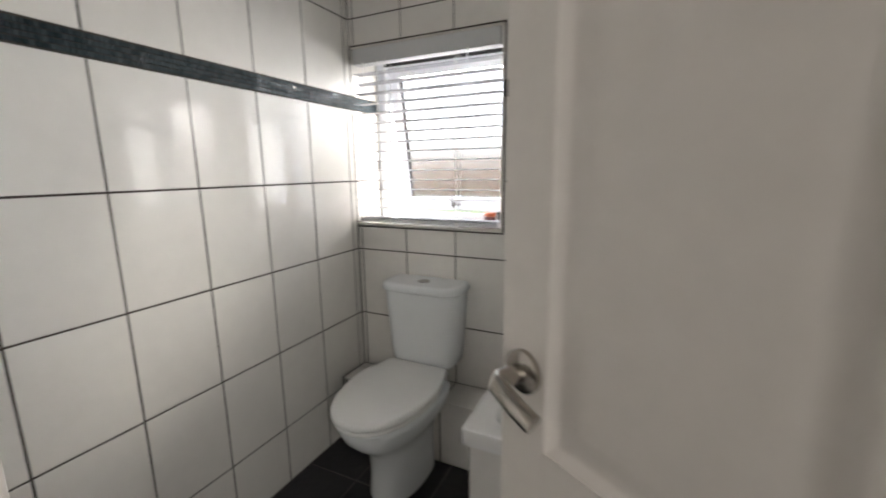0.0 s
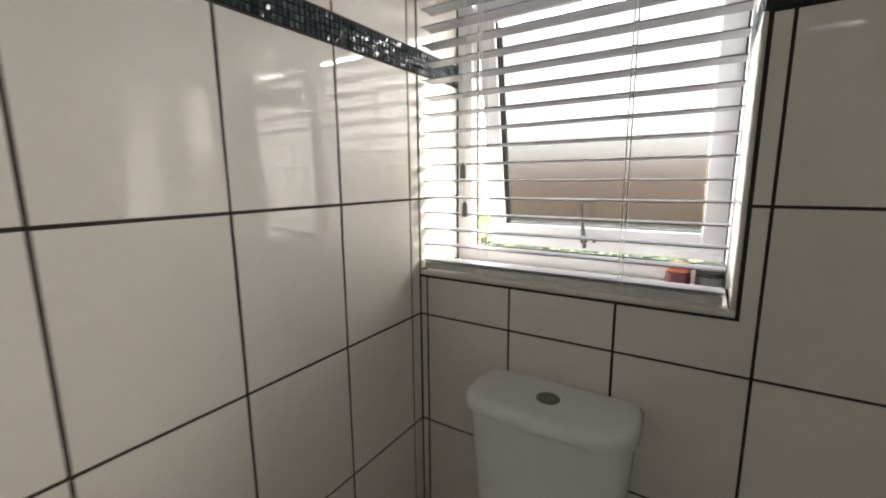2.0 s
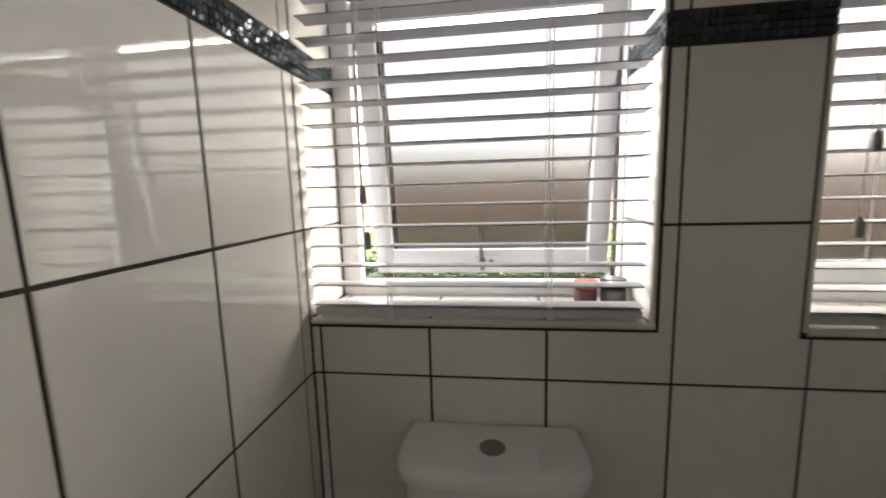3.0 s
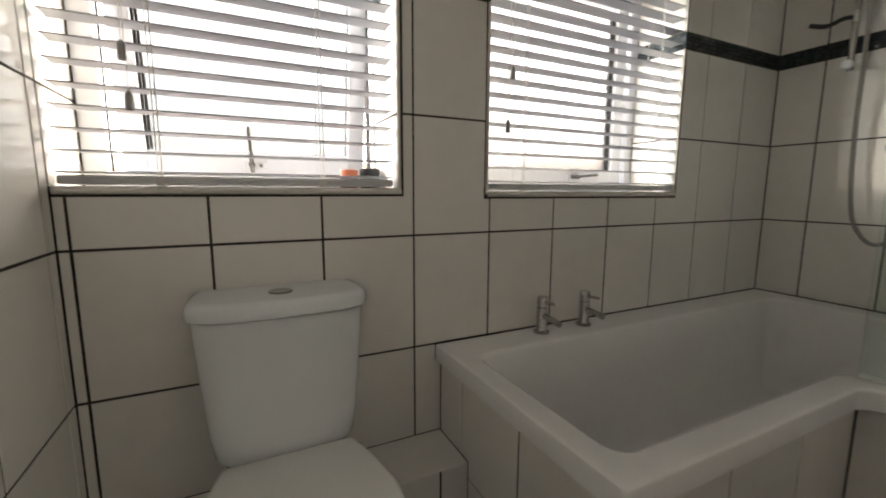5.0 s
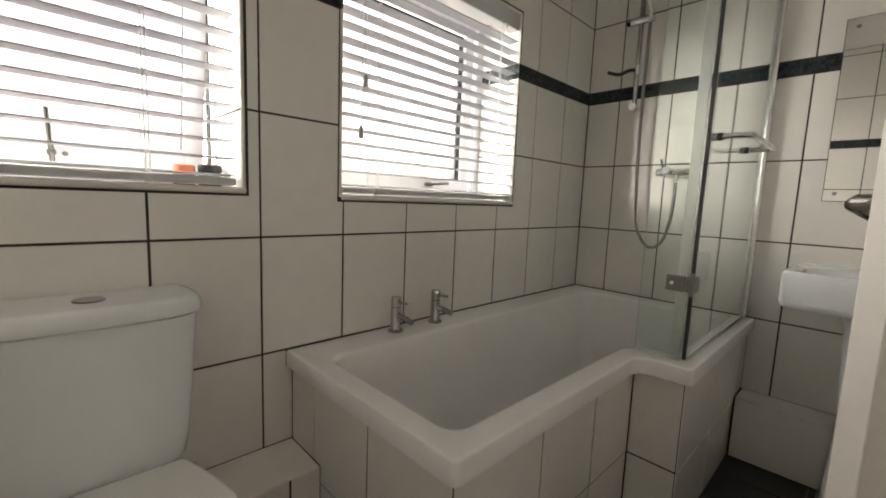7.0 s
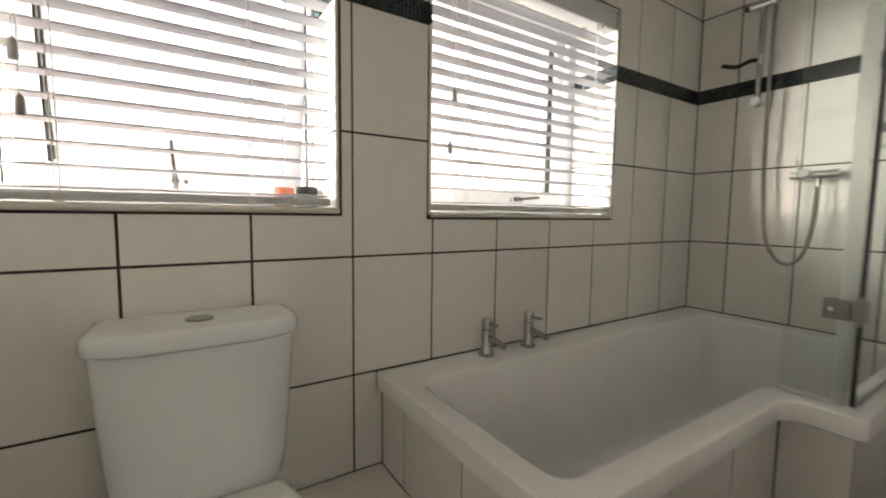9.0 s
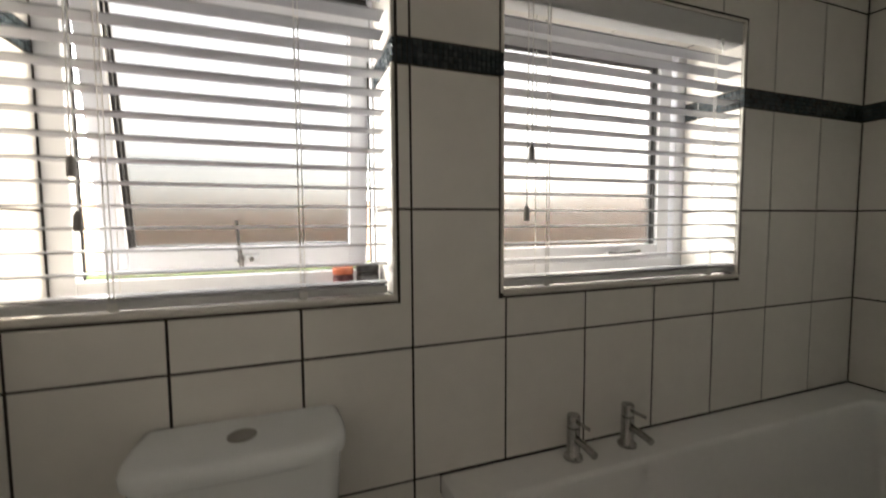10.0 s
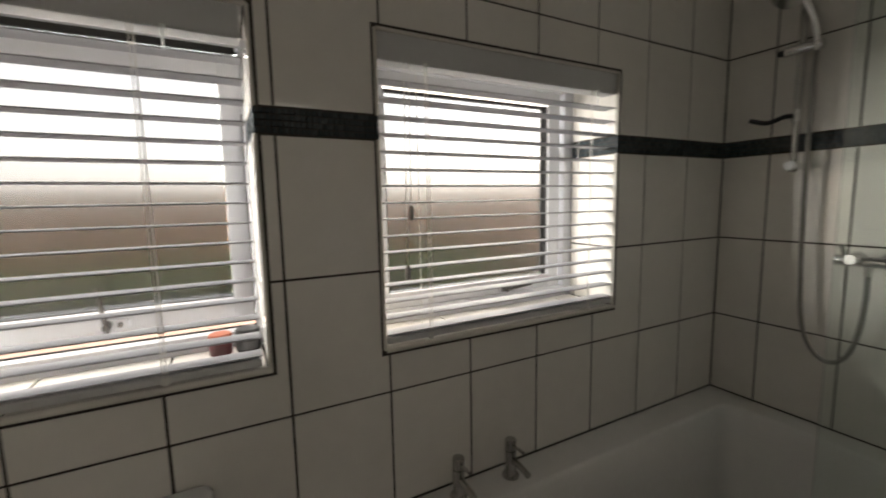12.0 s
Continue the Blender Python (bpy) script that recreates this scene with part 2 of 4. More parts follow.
W2 = (-0.272, 0.603, 1.032, 1.850)
YF = 1.925                                        # room face of the window frames
YOUT = 2.05                                       # outer face of the wall
HINGE, DOORW, DOORAZ = (0.480, 0.152), 0.762, 148.5

# ---- setting ----
floor = tagged(link("floor", boxed(XW - 0.1, XE + 0.1, -1.5, YN + 0.02, -0.12, -0.004), FLOORGROUT), "floor of black slate tiles with thin grey grout", "floor", kind="structure")
ceiling = tagged(link("ceiling", boxed(XW - 0.1, XE + 0.1, -1.5, YOUT, CEIL, CEIL + 0.1), PLASTER), "plain white painted plaster ceiling", "ceiling", kind="structure")


def north_keep(x, z):
    return not any(a < x < b and c < z < d for a, b, c, d in (W1, W2))


bm = cells(bmesh.new(), [XW - 0.12, W1[0] - PROUD, W1[1], W2[0], W2[1], XE + 0.12], [-0.3, W2[2], W1[2], W1[3], CEIL + 0.1], north_keep, lambda u, v, d: (u, YN + PROUD + d, v), YOUT - YN - PROUD)
wall_north = tagged(link("wall_north", bm, GROUT), "cream tiled outside wall with two window openings", "wall", kind="structure")
wall_west = tagged(link("wall_west", boxed(XW - 0.12, XW - PROUD, -0.03, YN + PROUD - 0.001, -0.1, CEIL - 0.002), GROUT), "cream tiled wall beside the toilet with dark joints", "wall", kind="structure")
wall_east = tagged(link("wall_east", boxed(XE + PROUD, XE + 0.12, -0.03, YN + PROUD - 0.001, -0.1, CEIL - 0.002), GROUT), "cream tiled wall behind shower and basin", "wall", kind="structure")
DX0, DX1, DTOP = -0.365, 0.497, 2.06
bm = cells(bmesh.new(), [XW - PROUD + 0.001, DX0, DX1, XE + PROUD - 0.001], [-0.1, DTOP, CEIL - 0.002], lambda x, z: not (DX0 < x < DX1 and z < DTOP), lambda u, v, d: (u, YS - PROUD - d, v), 0.11)
wall_south = tagged(link("wall_south", bm, GROUT), "tiled wall with the doorway", "wall", kind="structure")
# unseen hall behind the doorway; opening at its end added for the fill lamp
bm = bmesh.new()
cells(bm, [-1.5, -1.30, -0.30, YS - 0.125], [-0.1, 0.83, 2.07, CEIL - 0.002], lambda y, z: not (-1.30 < y < -0.30 and 0.83 < z < 2.07), lambda u, v, d: (XE + d, u, v), 0.1)
box(bm, XE + 0.103, XE + 0.16, -1.35, -0.25, 0.78, 2.12)
box(bm, XW - 0.1, XW, -1.5, YS - 0.125, -0.1, CEIL - 0.002)
box(bm, XW - 0.1, XE + 0.1, -1.6, -1.502, -0.1, CEIL - 0.002)
tagged(link("hall_wall", bm, PLASTER), "plain white painted hall walls outside the bathroom", "wall", kind="structure")
# door lining
bm = bmesh.new()
box(bm, DX0, DX0 + 0.025, YS - 0.13, YS + 0.004, 0, DTOP - 0.026, 0.002)
box(bm, DX1 - 0.025, DX1, YS - 0.13, YS + 0.004, 0, DTOP - 0.026, 0.002)
box(bm, DX0, DX1, YS - 0.13, YS + 0.004, DTOP - 0.025, DTOP, 0.002)
tagged(link("door_frame", bm, DOORPAINT), "cream painted timber door lining", "door frame", kind="structure")

# outside
plot = cells(bmesh.new(), [-90, XW - 0.21, XE + 0.21, 90], [-90, -1.62, YOUT + 0.001, 90], lambda x, y: not (XW - 0.21 < x < XE + 0.21 and -1.62 < y < YOUT), lambda u, v, d: (u, v, 0.10 - d), 0.4)
lawn = tagged(link("ground", plot, GRASS), "rough green lawn outside the windows", "lawn", kind="structure")


def fence(x0, count, posts, m, label):
    """A run of close boards along its own x axis, posts behind."""
    root = empty("fence", label, "fence", "garden fences")
    root.matrix_world = m
    first = part("board", boxed(-0.06, 0.06, -0.01, 0.01, 0, 1.75), FENCEWOOD, root)
    first.location = (x0, 0, 0)
    for i in range(1, count):
        o = new("board", first.data)
        o.parent, o.location = root, (x0 + 0.122 * i, 0.006 * (i % 2), 0.012 * math.sin(i * 2.3))
    for x in posts:
        part("post", boxed(x - 0.05, x + 0.05, 0.02, 0.12, 0, 1.80, 0.01), FENCEWOOD, root)


fence(-9, 118, (-9, -6, -3, 0, 3), pose(0, 13, 0.10), "brown close-boarded garden fence across the lawn")
fence(-4.6, 79, (-4.5, -1.5, 1.5, 4.5), pose(5.4, 8.2, 0.10, 0, 0, -90), "brown close-boarded fence along the garden side")
tagged(link("patio", boxed(-8, 8, YOUT + 0.002, 6.2, 0.0, 0.125, 0.02), material("terracotta_paving", (0.20, 0.105, 0.065), 0.85, grain=0.35, grain_scale=9, bump=0.003, bump_scale=40)), "worn terracotta paving outside the windows", "patio", kind="structure")


def hedge():
    root = empty("flower_bed", "low dark green planting along the paving edge", "plants", at=(-2.2, 6.60, 0.10))
    rng = random.Random(4)
    bm = bmesh.new()
    for k in range(7500):
        c = Vector((rng.uniform(-4.0, 4.0), rng.gauss(0, 0.28), rng.uniform(0.02, 0.30) * (1 + 0.5 * math.sin(k * 0.37))))
        r = Matrix.Rotation(rng.uniform(0, 6.28), 3, "Z") @ Matrix.Rotation(rng.uniform(-1, 1), 3, "X")
        s = rng.uniform(0.03, 0.07)
        bm.faces.new([bm.verts.new(c + r @ Vector(p) * s) for p in ((-1, 0, 0), (0, -0.5, 0.1), (1, 0, 0), (0, 0.5, 0.1))])
    tagged(part("leaves", bm, LEAF, root), kind="stuff")
    for x in (-1.5, -0.5, 0.5, 1.5):
        part("stem", rod(bmesh.new(), (x, 0, 0), (x + 0.05, 0, 0.22), 0.012, 0.006, 7), FENCEWOOD, root)


hedge()


def shrub():
    """A small rounded garden shrub: stems from one foot, leaves in uneven clumps."""
    root = empty("garden_shrub", "small dark green leafy shrub growing by the paving", "shrub", at=(-2.32, 4.0, 0.125))
    rng = random.Random(9)
    bm = bmesh.new()
    for k in range(14):
        a, lean, h = rng.uniform(0, 6.28), rng.uniform(0.05, 0.27), rng.uniform(0.45, 0.80)
        tip = Vector((lean * math.cos(a), lean * math.sin(a), h))
        part("stem", tube(bmesh.new(), spline([(0.02 * math.cos(a), 0.02 * math.sin(a), 0), tip * 0.5 + Vector((0, 0, 0.05)), tip], 4), 0.006, 6), FENCEWOOD, root)
        for j in range(120):
            c = tip * rng.uniform(0.35, 1.0) + Vector((rng.gauss(0, 0.055), rng.gauss(0, 0.055), rng.gauss(0, 0.05)))
            r = Matrix.Rotation(rng.uniform(0, 6.28), 3, "Z") @ Matrix.Rotation(rng.uniform(-1.1, 1.1), 3, "X")
            s = rng.uniform(0.018, 0.036)
            bm.faces.new([bm.verts.new(c + r @ Vector(p) * s) for p in ((-1, 0, 0), (-0.2, -0.45, 0.12), (1, 0, -0.1), (-0.2, 0.45, 0.12))])
    tagged(part("leaves", bm, SHRUBLEAF, root), kind="stuff")


shrub()


# ---- windows and blinds ----
def ring(bm, x0, x1, z0, z1, w, y0, y1, bevel=0.003):
    """A rectangular frame of four mitred-looking bars."""
    box(bm, x0, x0 + w, y0, y1, z0, z1, bevel)
    box(bm, x1 - w, x1, y0, y1, z0, z1, bevel)
    box(bm, x0 + w - 0.001, x1 - w + 0.001, y0 + 0.0005, y1 - 0.0005, z0, z0 + w, bevel)
    box(bm, x0 + w - 0.001, x1 - w + 0.001, y0 + 0.0005, y1 - 0.0005, z1 - w, z1, bevel)
    return bm


def window(name, x0, x1, z0, z1, glass_rect, tilt, label, handle_x, handle_swing, low=0.0):
    root = empty(name, label, "window", kind="structure", at=(0, YF, 0))
    ix0, ix1, iz0, iz1 = glass_rect
    fr = part("window_frame", ring(bmesh.new(), x0, x1, z0, z1, 0.05, 0, 0.05), UPVC, root)
    s = 0.055
    sx0, sx1, sz0, sz1 = ix0 - s, ix1 + s, iz0 - s, iz1 + 0.065
    bms = ring(bmesh.new(), sx0, sx1, sz0 - sz1, 0, s, -0.006, 0.05)
    if low:
        box(bms, sx0, sx1, -0.005, 0.049, sz0 - sz1 - low, sz0 - sz1 + 0.004, 0.003)
    sash = part("sash", bms, UPVC, root)
    sash.location = (0, 0.018, sz1)
    sash.rotation_euler = (radians(tilt), 0, 0)
    g0, g1, h0, h1 = ix0, ix1, iz0 - sz1, iz1 - sz1
    top = h1 + (0.020 if low else 0.001)
    bmg = boxed(g0 - 0.001, g0 + 0.006, 0.004, 0.030, h0 - 0.001, top)
    box(bmg, g1 - 0.0025, g1 + 0.001, 0.008, 0.030, h0 - 0.001, top)
    box(bmg, g0 + 0.006, g1 - 0.0025, 0.008, 0.030, h0 - 0.001, h0 + 0.002)
    box(bmg, g0 + 0.006, g1 - 0.0025, 0.004, 0.030, top - 0.007, top)
    part("gasket", bmg, DARKSEAL, sash, "black rubber glazing gasket")
    sp = (g0 + 0.009, g0 + 0.015) if low else (g1 - 0.024, g1 - 0.010)
    part("spacer_bar", boxed(*sp, 0.008, 0.0155, h0 + 0.004, h1 - 0.004), DARKSEAL, sash, "dark edge spacer of the double glazing")
    pane = part("pane", boxed(g0 + 0.003, g1 - 0.003, 0.016, 0.021, h0 + 0.003, h1 - 0.003), FROST, sash, "frosted glass pane")
    pane.visible_shadow = False
    part("seal", ring(bmesh.new(), x0 + 0.0485, x1 - 0.0485, z0 + 0.0485, z1 - 0.0485, 0.005, 0.036, 0.044, 0), DARKSEAL, root, "black weather seal")
    if low:
        part("top_seal", boxed(x0 + 0.045, x1 - 0.060, -0.0015, 0.010, z1 - 0.066, z1 - 0.0505), DARKSEAL, root, "black seal over the sash")
    hx, hz = handle_x, sz0 - sz1 + 0.025
    bmh = boxed(hx - 0.018, hx + 0.046, -0.016, -0.005, hz - 0.014, hz + 0.010, 0.005)
    han = part("handle", bmh, UPVC, sash, "white window handle", smooth=40)
    d = Vector((math.sin(radians(handle_swing)), 0, math.cos(radians(handle_swing))))
    bml = tube(bmesh.new(), spline([Vector((hx, -0.036, hz)) - d * 0.022, Vector((hx, -0.042, hz)) + d * 0.03, Vector((hx, -0.040, hz)) + d * 0.11], 5), 0.0058)
    rod(bml, (hx, -0.012, hz), (hx, -0.042, hz), 0.0095)
    rod(bml, (hx + 0.026, -0.014, hz - 0.003), (hx + 0.026, -0.024, hz - 0.003), 0.006)
    part("lever", bml, DARKCHROME, han, smooth=40)
    return root


window("window_1", XW + 0.002, -0.515, 1.036, 1.874, (-1.182, -0.618, 1.144, 1.745), 9.5, "white framed frosted window pushed open at the bottom", -0.915, -3, 0.018)
window("window_2", -0.285, 0.612, 1.030, 1.874, (-0.173, 0.492, 1.130, 1.772), 0.0, "closed white framed frosted glass window", 0.27, 85)


def blind(x0, x1, z0, top, label, cords, cord_x, clips):
    root = empty("venetian_blind", label, "blind", "venetian blinds", at=((x0 + x1) / 2, YN + 0.03, z0))
    w = (x1 - x0) / 2
    rail = part("head_rail", boxed(-w - 0.002, w + 0.002, -0.024, 0.03, top - z0 - 0.072, top - z0 - 0.002, 0.004), RAILMAT, root, "white head rail with valance")
    for x in clips:
        bm = boxed(x - 0.006, x + 0.006, -0.0275, -0.0245, top - z0 - 0.088, top - z0 - 0.066, 0.001, 1)
        box(bm, x - 0.003, x + 0.001, -0.027, -0.0255, top - z0 - 0.115, top - z0 - 0.087)
        part("valance_clip", bm, STRIP, rail, "small clear plastic valance clip")
    bm = bmesh.new()
    n = 6
    prof = [(-0.025 + 0.05 * k / n, 0.0022 * (1 - (2 * k / n - 1) ** 2)) for k in range(n + 1)]
    loop = [(y, z + 0.0014) for y, z in prof] + [(y, z - 0.0014) for y, z in prof[::-1]]
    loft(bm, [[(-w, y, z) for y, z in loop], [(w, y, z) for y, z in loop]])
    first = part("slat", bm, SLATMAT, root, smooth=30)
    i, z = 0, 0.0300
    while z0 + z < top - 0.085:
        if i:
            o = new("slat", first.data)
            o.parent = root
        else:
            o = first
        o.location = (0, 0, z)
        o.rotation_euler = (radians(0.8 * math.sin(i * 1.7) - 1.0), radians(0.09 * math.sin(i * 2.9)), 0)
        i, z = i + 1, z + 0.0441
    part("bottom_rail", boxed(-w, w, -0.026, 0.024, 0.0055, 0.0245, 0.004), RAILMAT, root)
    for x in cords:
        bm = bmesh.new()
        for y in (-0.027, 0.027):
            rod(bm, (x - 0.004, y, 0.01), (x - 0.004, y, top - z0 - 0.06), 0.0011, seg=6)
        rod(bm, (x + 0.004, -0.0275, 0.0), (x + 0.004, -0.0275, top - z0 - 0.06), 0.0011, seg=6)
        for k in range(i):
            zk = 0.0300 + 0.0441 * k
            box(bm, x - 0.0055, x + 0.0055, -0.0295, -0.0262, zk - 0.0018, zk + 0.0018)
        cord = part("ladder_cord", bm, CORD, root)
        plug = boxed(x - 0.009, x + 0.009, -0.0285, -0.0262, 0.004, 0.020, 0.001, 1)
        rod(plug, (x, -0.020, 0.0008), (x, -0.020, 0.006), 0.007, 0.008, 12)
        part("cord_plug", plug, CORD, cord, "white plastic cord plug")
    for k, (x, drop) in enumerate(cord_x):
        bm = rod(bmesh.new(), (x, -0.031, drop), (x + 0.004, -0.031, top - z0 - 0.06), 0.0012, seg=6)
        c = part("pull_cord", bm, CORD, root)
        bm = bmesh.new()
        loft(bm, [[(x + r * math.cos(a * math.pi / 6), -0.031 + r * math.sin(a * math.pi / 6), drop + h) for a in range(12)] for h, r in ((0.002, 0.003), (-0.003, 0.0062), (-0.008, 0.0074), (-0.033, 0.0084), (-0.037, 0.0070))])
        part("tassel", bm, TASSEL, c, "small grey plastic cord tassel", smooth=40)
    return root


blind(XW + 0.012, -0.572, 1.046, 1.850, "white venetian blind with open horizontal slats over the window", (-0.179, 0.167), ((-0.226, 0.295), (-0.221, 0.195)), (-0.30, 0.219))
blind(-0.262, 0.594, 1.040, 1.850, "white venetian blind lowered over the closed window", (-0.30, 0.31), ((-0.354, 0.373), (-0.368, 0.216)), (-0.30, 0.338))


def trims():
    """Beads round the tiled window openings."""
    for k, (x0, x1, z0, z1) in enumerate((W1, W2)):
        bm = bmesh.new()
        rod(bm, (x0 + 0.004, YN + 0.004, z0 - 0.0005), (x1 + 0.004, YN + 0.004, z0 - 0.0005), 0.0085, seg=14)
        tagged(link("window_sill_trim", bm, TRIM, smooth=40), "cream rounded tile bead along the window sill", "trim", kind="structure")
        bm = bmesh.new()
        rod(bm, (x1, YN + 0.003, z0), (x1, YN + 0.003, BAND0), 0.005, seg=12)
        rod(bm, (x1, YN + 0.003, BAND1), (x1, YN + 0.003, z1), 0.005, seg=12)
        rod(bm, (x0 + 0.004, YN + 0.003, z1), (x1, YN + 0.003, z1), 0.005, seg=12)
        if k:
            rod(bm, (x0, YN + 0.003, z0), (x0, YN + 0.003, BAND0), 0.005, seg=12)
            rod(bm, (x0, YN + 0.003, BAND1), (x0, YN + 0.003, z1), 0.005, seg=12)
        tagged(link("window_edge_trim", bm, TRIM, smooth=40), "thin cream tile bead round the window opening", "trim", kind="structure")


trims()


# ---- toilet ----
def oval(cx, cy, rx, front, back, z, n=40, power=2.3, back_power=3.2):
    """A D-shaped outline, long to the front (towards -y)."""
    out = []
    for k in range(n):
        a = 2 * math.pi * k / n
        c, s = math.cos(a), math.sin(a)
        p = power if s < 0 else back_power
        x = math.copysign(abs(c) ** (2 / p), c) * rx
        y = math.copysign(abs(s) ** (2 / p), s) * (front if s < 0 else back)
        out.append((cx + x, cy + y, z))
    return out


def seat_line(g, z, n=22):
    """The seat's outline: a long oval front, tapering to a straight back."""
    right = [(0.0, 0.102 + g), (0.132 + g, 0.102 + g), (0.141 + g, 0.094 + g * 0.6), (0.160 + g, 0.03), (0.173 + g, -0.02)]
    for k in range(n + 1):
        a = math.pi / 2 * k / n
        right.append(((0.184 + g) * math.cos(a) ** 0.92, -0.085 - (0.318 + g) * math.sin(a) ** 0.96))
    return [(x, y, z) for x, y in right] + [(-x, y, z) for x, y in right[-2:0:-1]]


def toilet():
    tx = -0.882
    root = empty("toilet", "white close-coupled toilet with closed lid standing on slate floor", "toilet", at=(tx, 1.45, 0))
    # pan
    rings = [oval(0, -0.03, rx, f, b, z) for z, rx, f, b in (
        (0.0, 0.105, 0.20, 0.135), (0.012, 0.108, 0.205, 0.135), (0.10, 0.103, 0.195, 0.135), (0.20, 0.105, 0.205, 0.14), (0.25, 0.122, 0.245, 0.15),
        (0.29, 0.148, 0.295, 0.16), (0.33, 0.168, 0.330, 0.165), (0.37, 0.178, 0.348, 0.17), (0.395, 0.180, 0.352, 0.17), (0.402, 0.174, 0.345, 0.165))]
    part("pan", loft(bmesh.new(), rings), CERAMIC, root, smooth=50)
    # seat and lid
    def slab(z0, z1, grow, r):
        return [seat_line(grow - e, z) for z, e in ((z0, 0.003), (z0 + 0.003, 0), (z1 - r, 0), (z1 - r * 0.3, r * 0.35), (z1, r * 1.2))]
    part("seat", loft(bmesh.new(), slab(0.405, 0.4195, -0.004, 0.005)), SEATMAT, root, smooth=50)
    lid = loft(bmesh.new(), slab(0.4285, 0.453, 0.004, 0.009))
    part("seat_lid", lid, SEATMAT, root, "closed white plastic seat lid", smooth=50)
    for x in (-0.085, 0.085):
        part("hinge", rod(bmesh.new(), (x - 0.03, 0.100, 0.430), (x + 0.03, 0.100, 0.430), 0.010), SEATMAT, root, smooth=40)
    part("hinge_cap", boxed(0.146, 0.160, 0.060, 0.095, 0.412, 0.440, 0.005), CHROME, root)
    # cistern
    def tank(hw, back, d, bow, z):
        right = [(back * 0.985, 0.255), (back, 0.250)]
        for k in range(17):
            a = math.pi / 2 * k / 16
            right.append((hw * math.cos(a) ** 0.26, 0.255 - d * 0.45 - d * 0.55 * math.sin(a) ** 0.62 - bow * (1 - math.cos(a)) ** 1.2))
        return [(x, y, z) for x, y in right] + [(-x, y, z) for x, y in right[-2::-1]]
    rings = [tank(hw, hw - 0.004, d, 0.016, z) for z, hw, d in ((0.418, 0.118, 0.108), (0.424, 0.140, 0.122), (0.445, 0.158, 0.130), (0.50, 0.166, 0.134), (0.60, 0.174, 0.139), (0.70, 0.181, 0.144), (0.768, 0.185, 0.147), (0.7695, 0.183, 0.145), (0.7697, 0.170, 0.132), (0.777, 0.170, 0.132))]
    part("cistern", loft(bmesh.new(), rings), CERAMIC, root, smooth=50)
    rings = [tank(0.194 - e, 0.190 - e, 0.158 - e, 0.022, z) for z, e in ((0.7735, 0.005), (0.777, 0.0005), (0.786, 0.0), (0.794, 0.0008), (0.801, 0.004), (0.806, 0.009), (0.809, 0.018), (0.8095, 0.03))]
    part("cistern_lid", loft(bmesh.new(), rings), CERAMIC, root, "white china cistern lid", smooth=50)
    b = bmesh.new()
    loft(b, [[(0.0265 * r * math.cos(a * math.pi / 12), 0.172 + 0.0265 * r * math.sin(a * math.pi / 12), z) for a in range(24)] for z, r in ((0.807, 1.0), (0.8115, 1.0), (0.813, 0.9), (0.8122, 0.7))])
    part("flush_button", b, HINGEMETAL, root, "oval chrome flush button", smooth=40)
    part("waste_pipe", rod(bmesh.new(), (0, 0.07, 0.19), (0, 0.085, 0.19), 0.055, seg=20), CERAMIC, root, smooth=40)


toilet()


# ---- bath ----
BX, BY, BY2, BXN = -0.447, 1.014, 0.866, 0.365


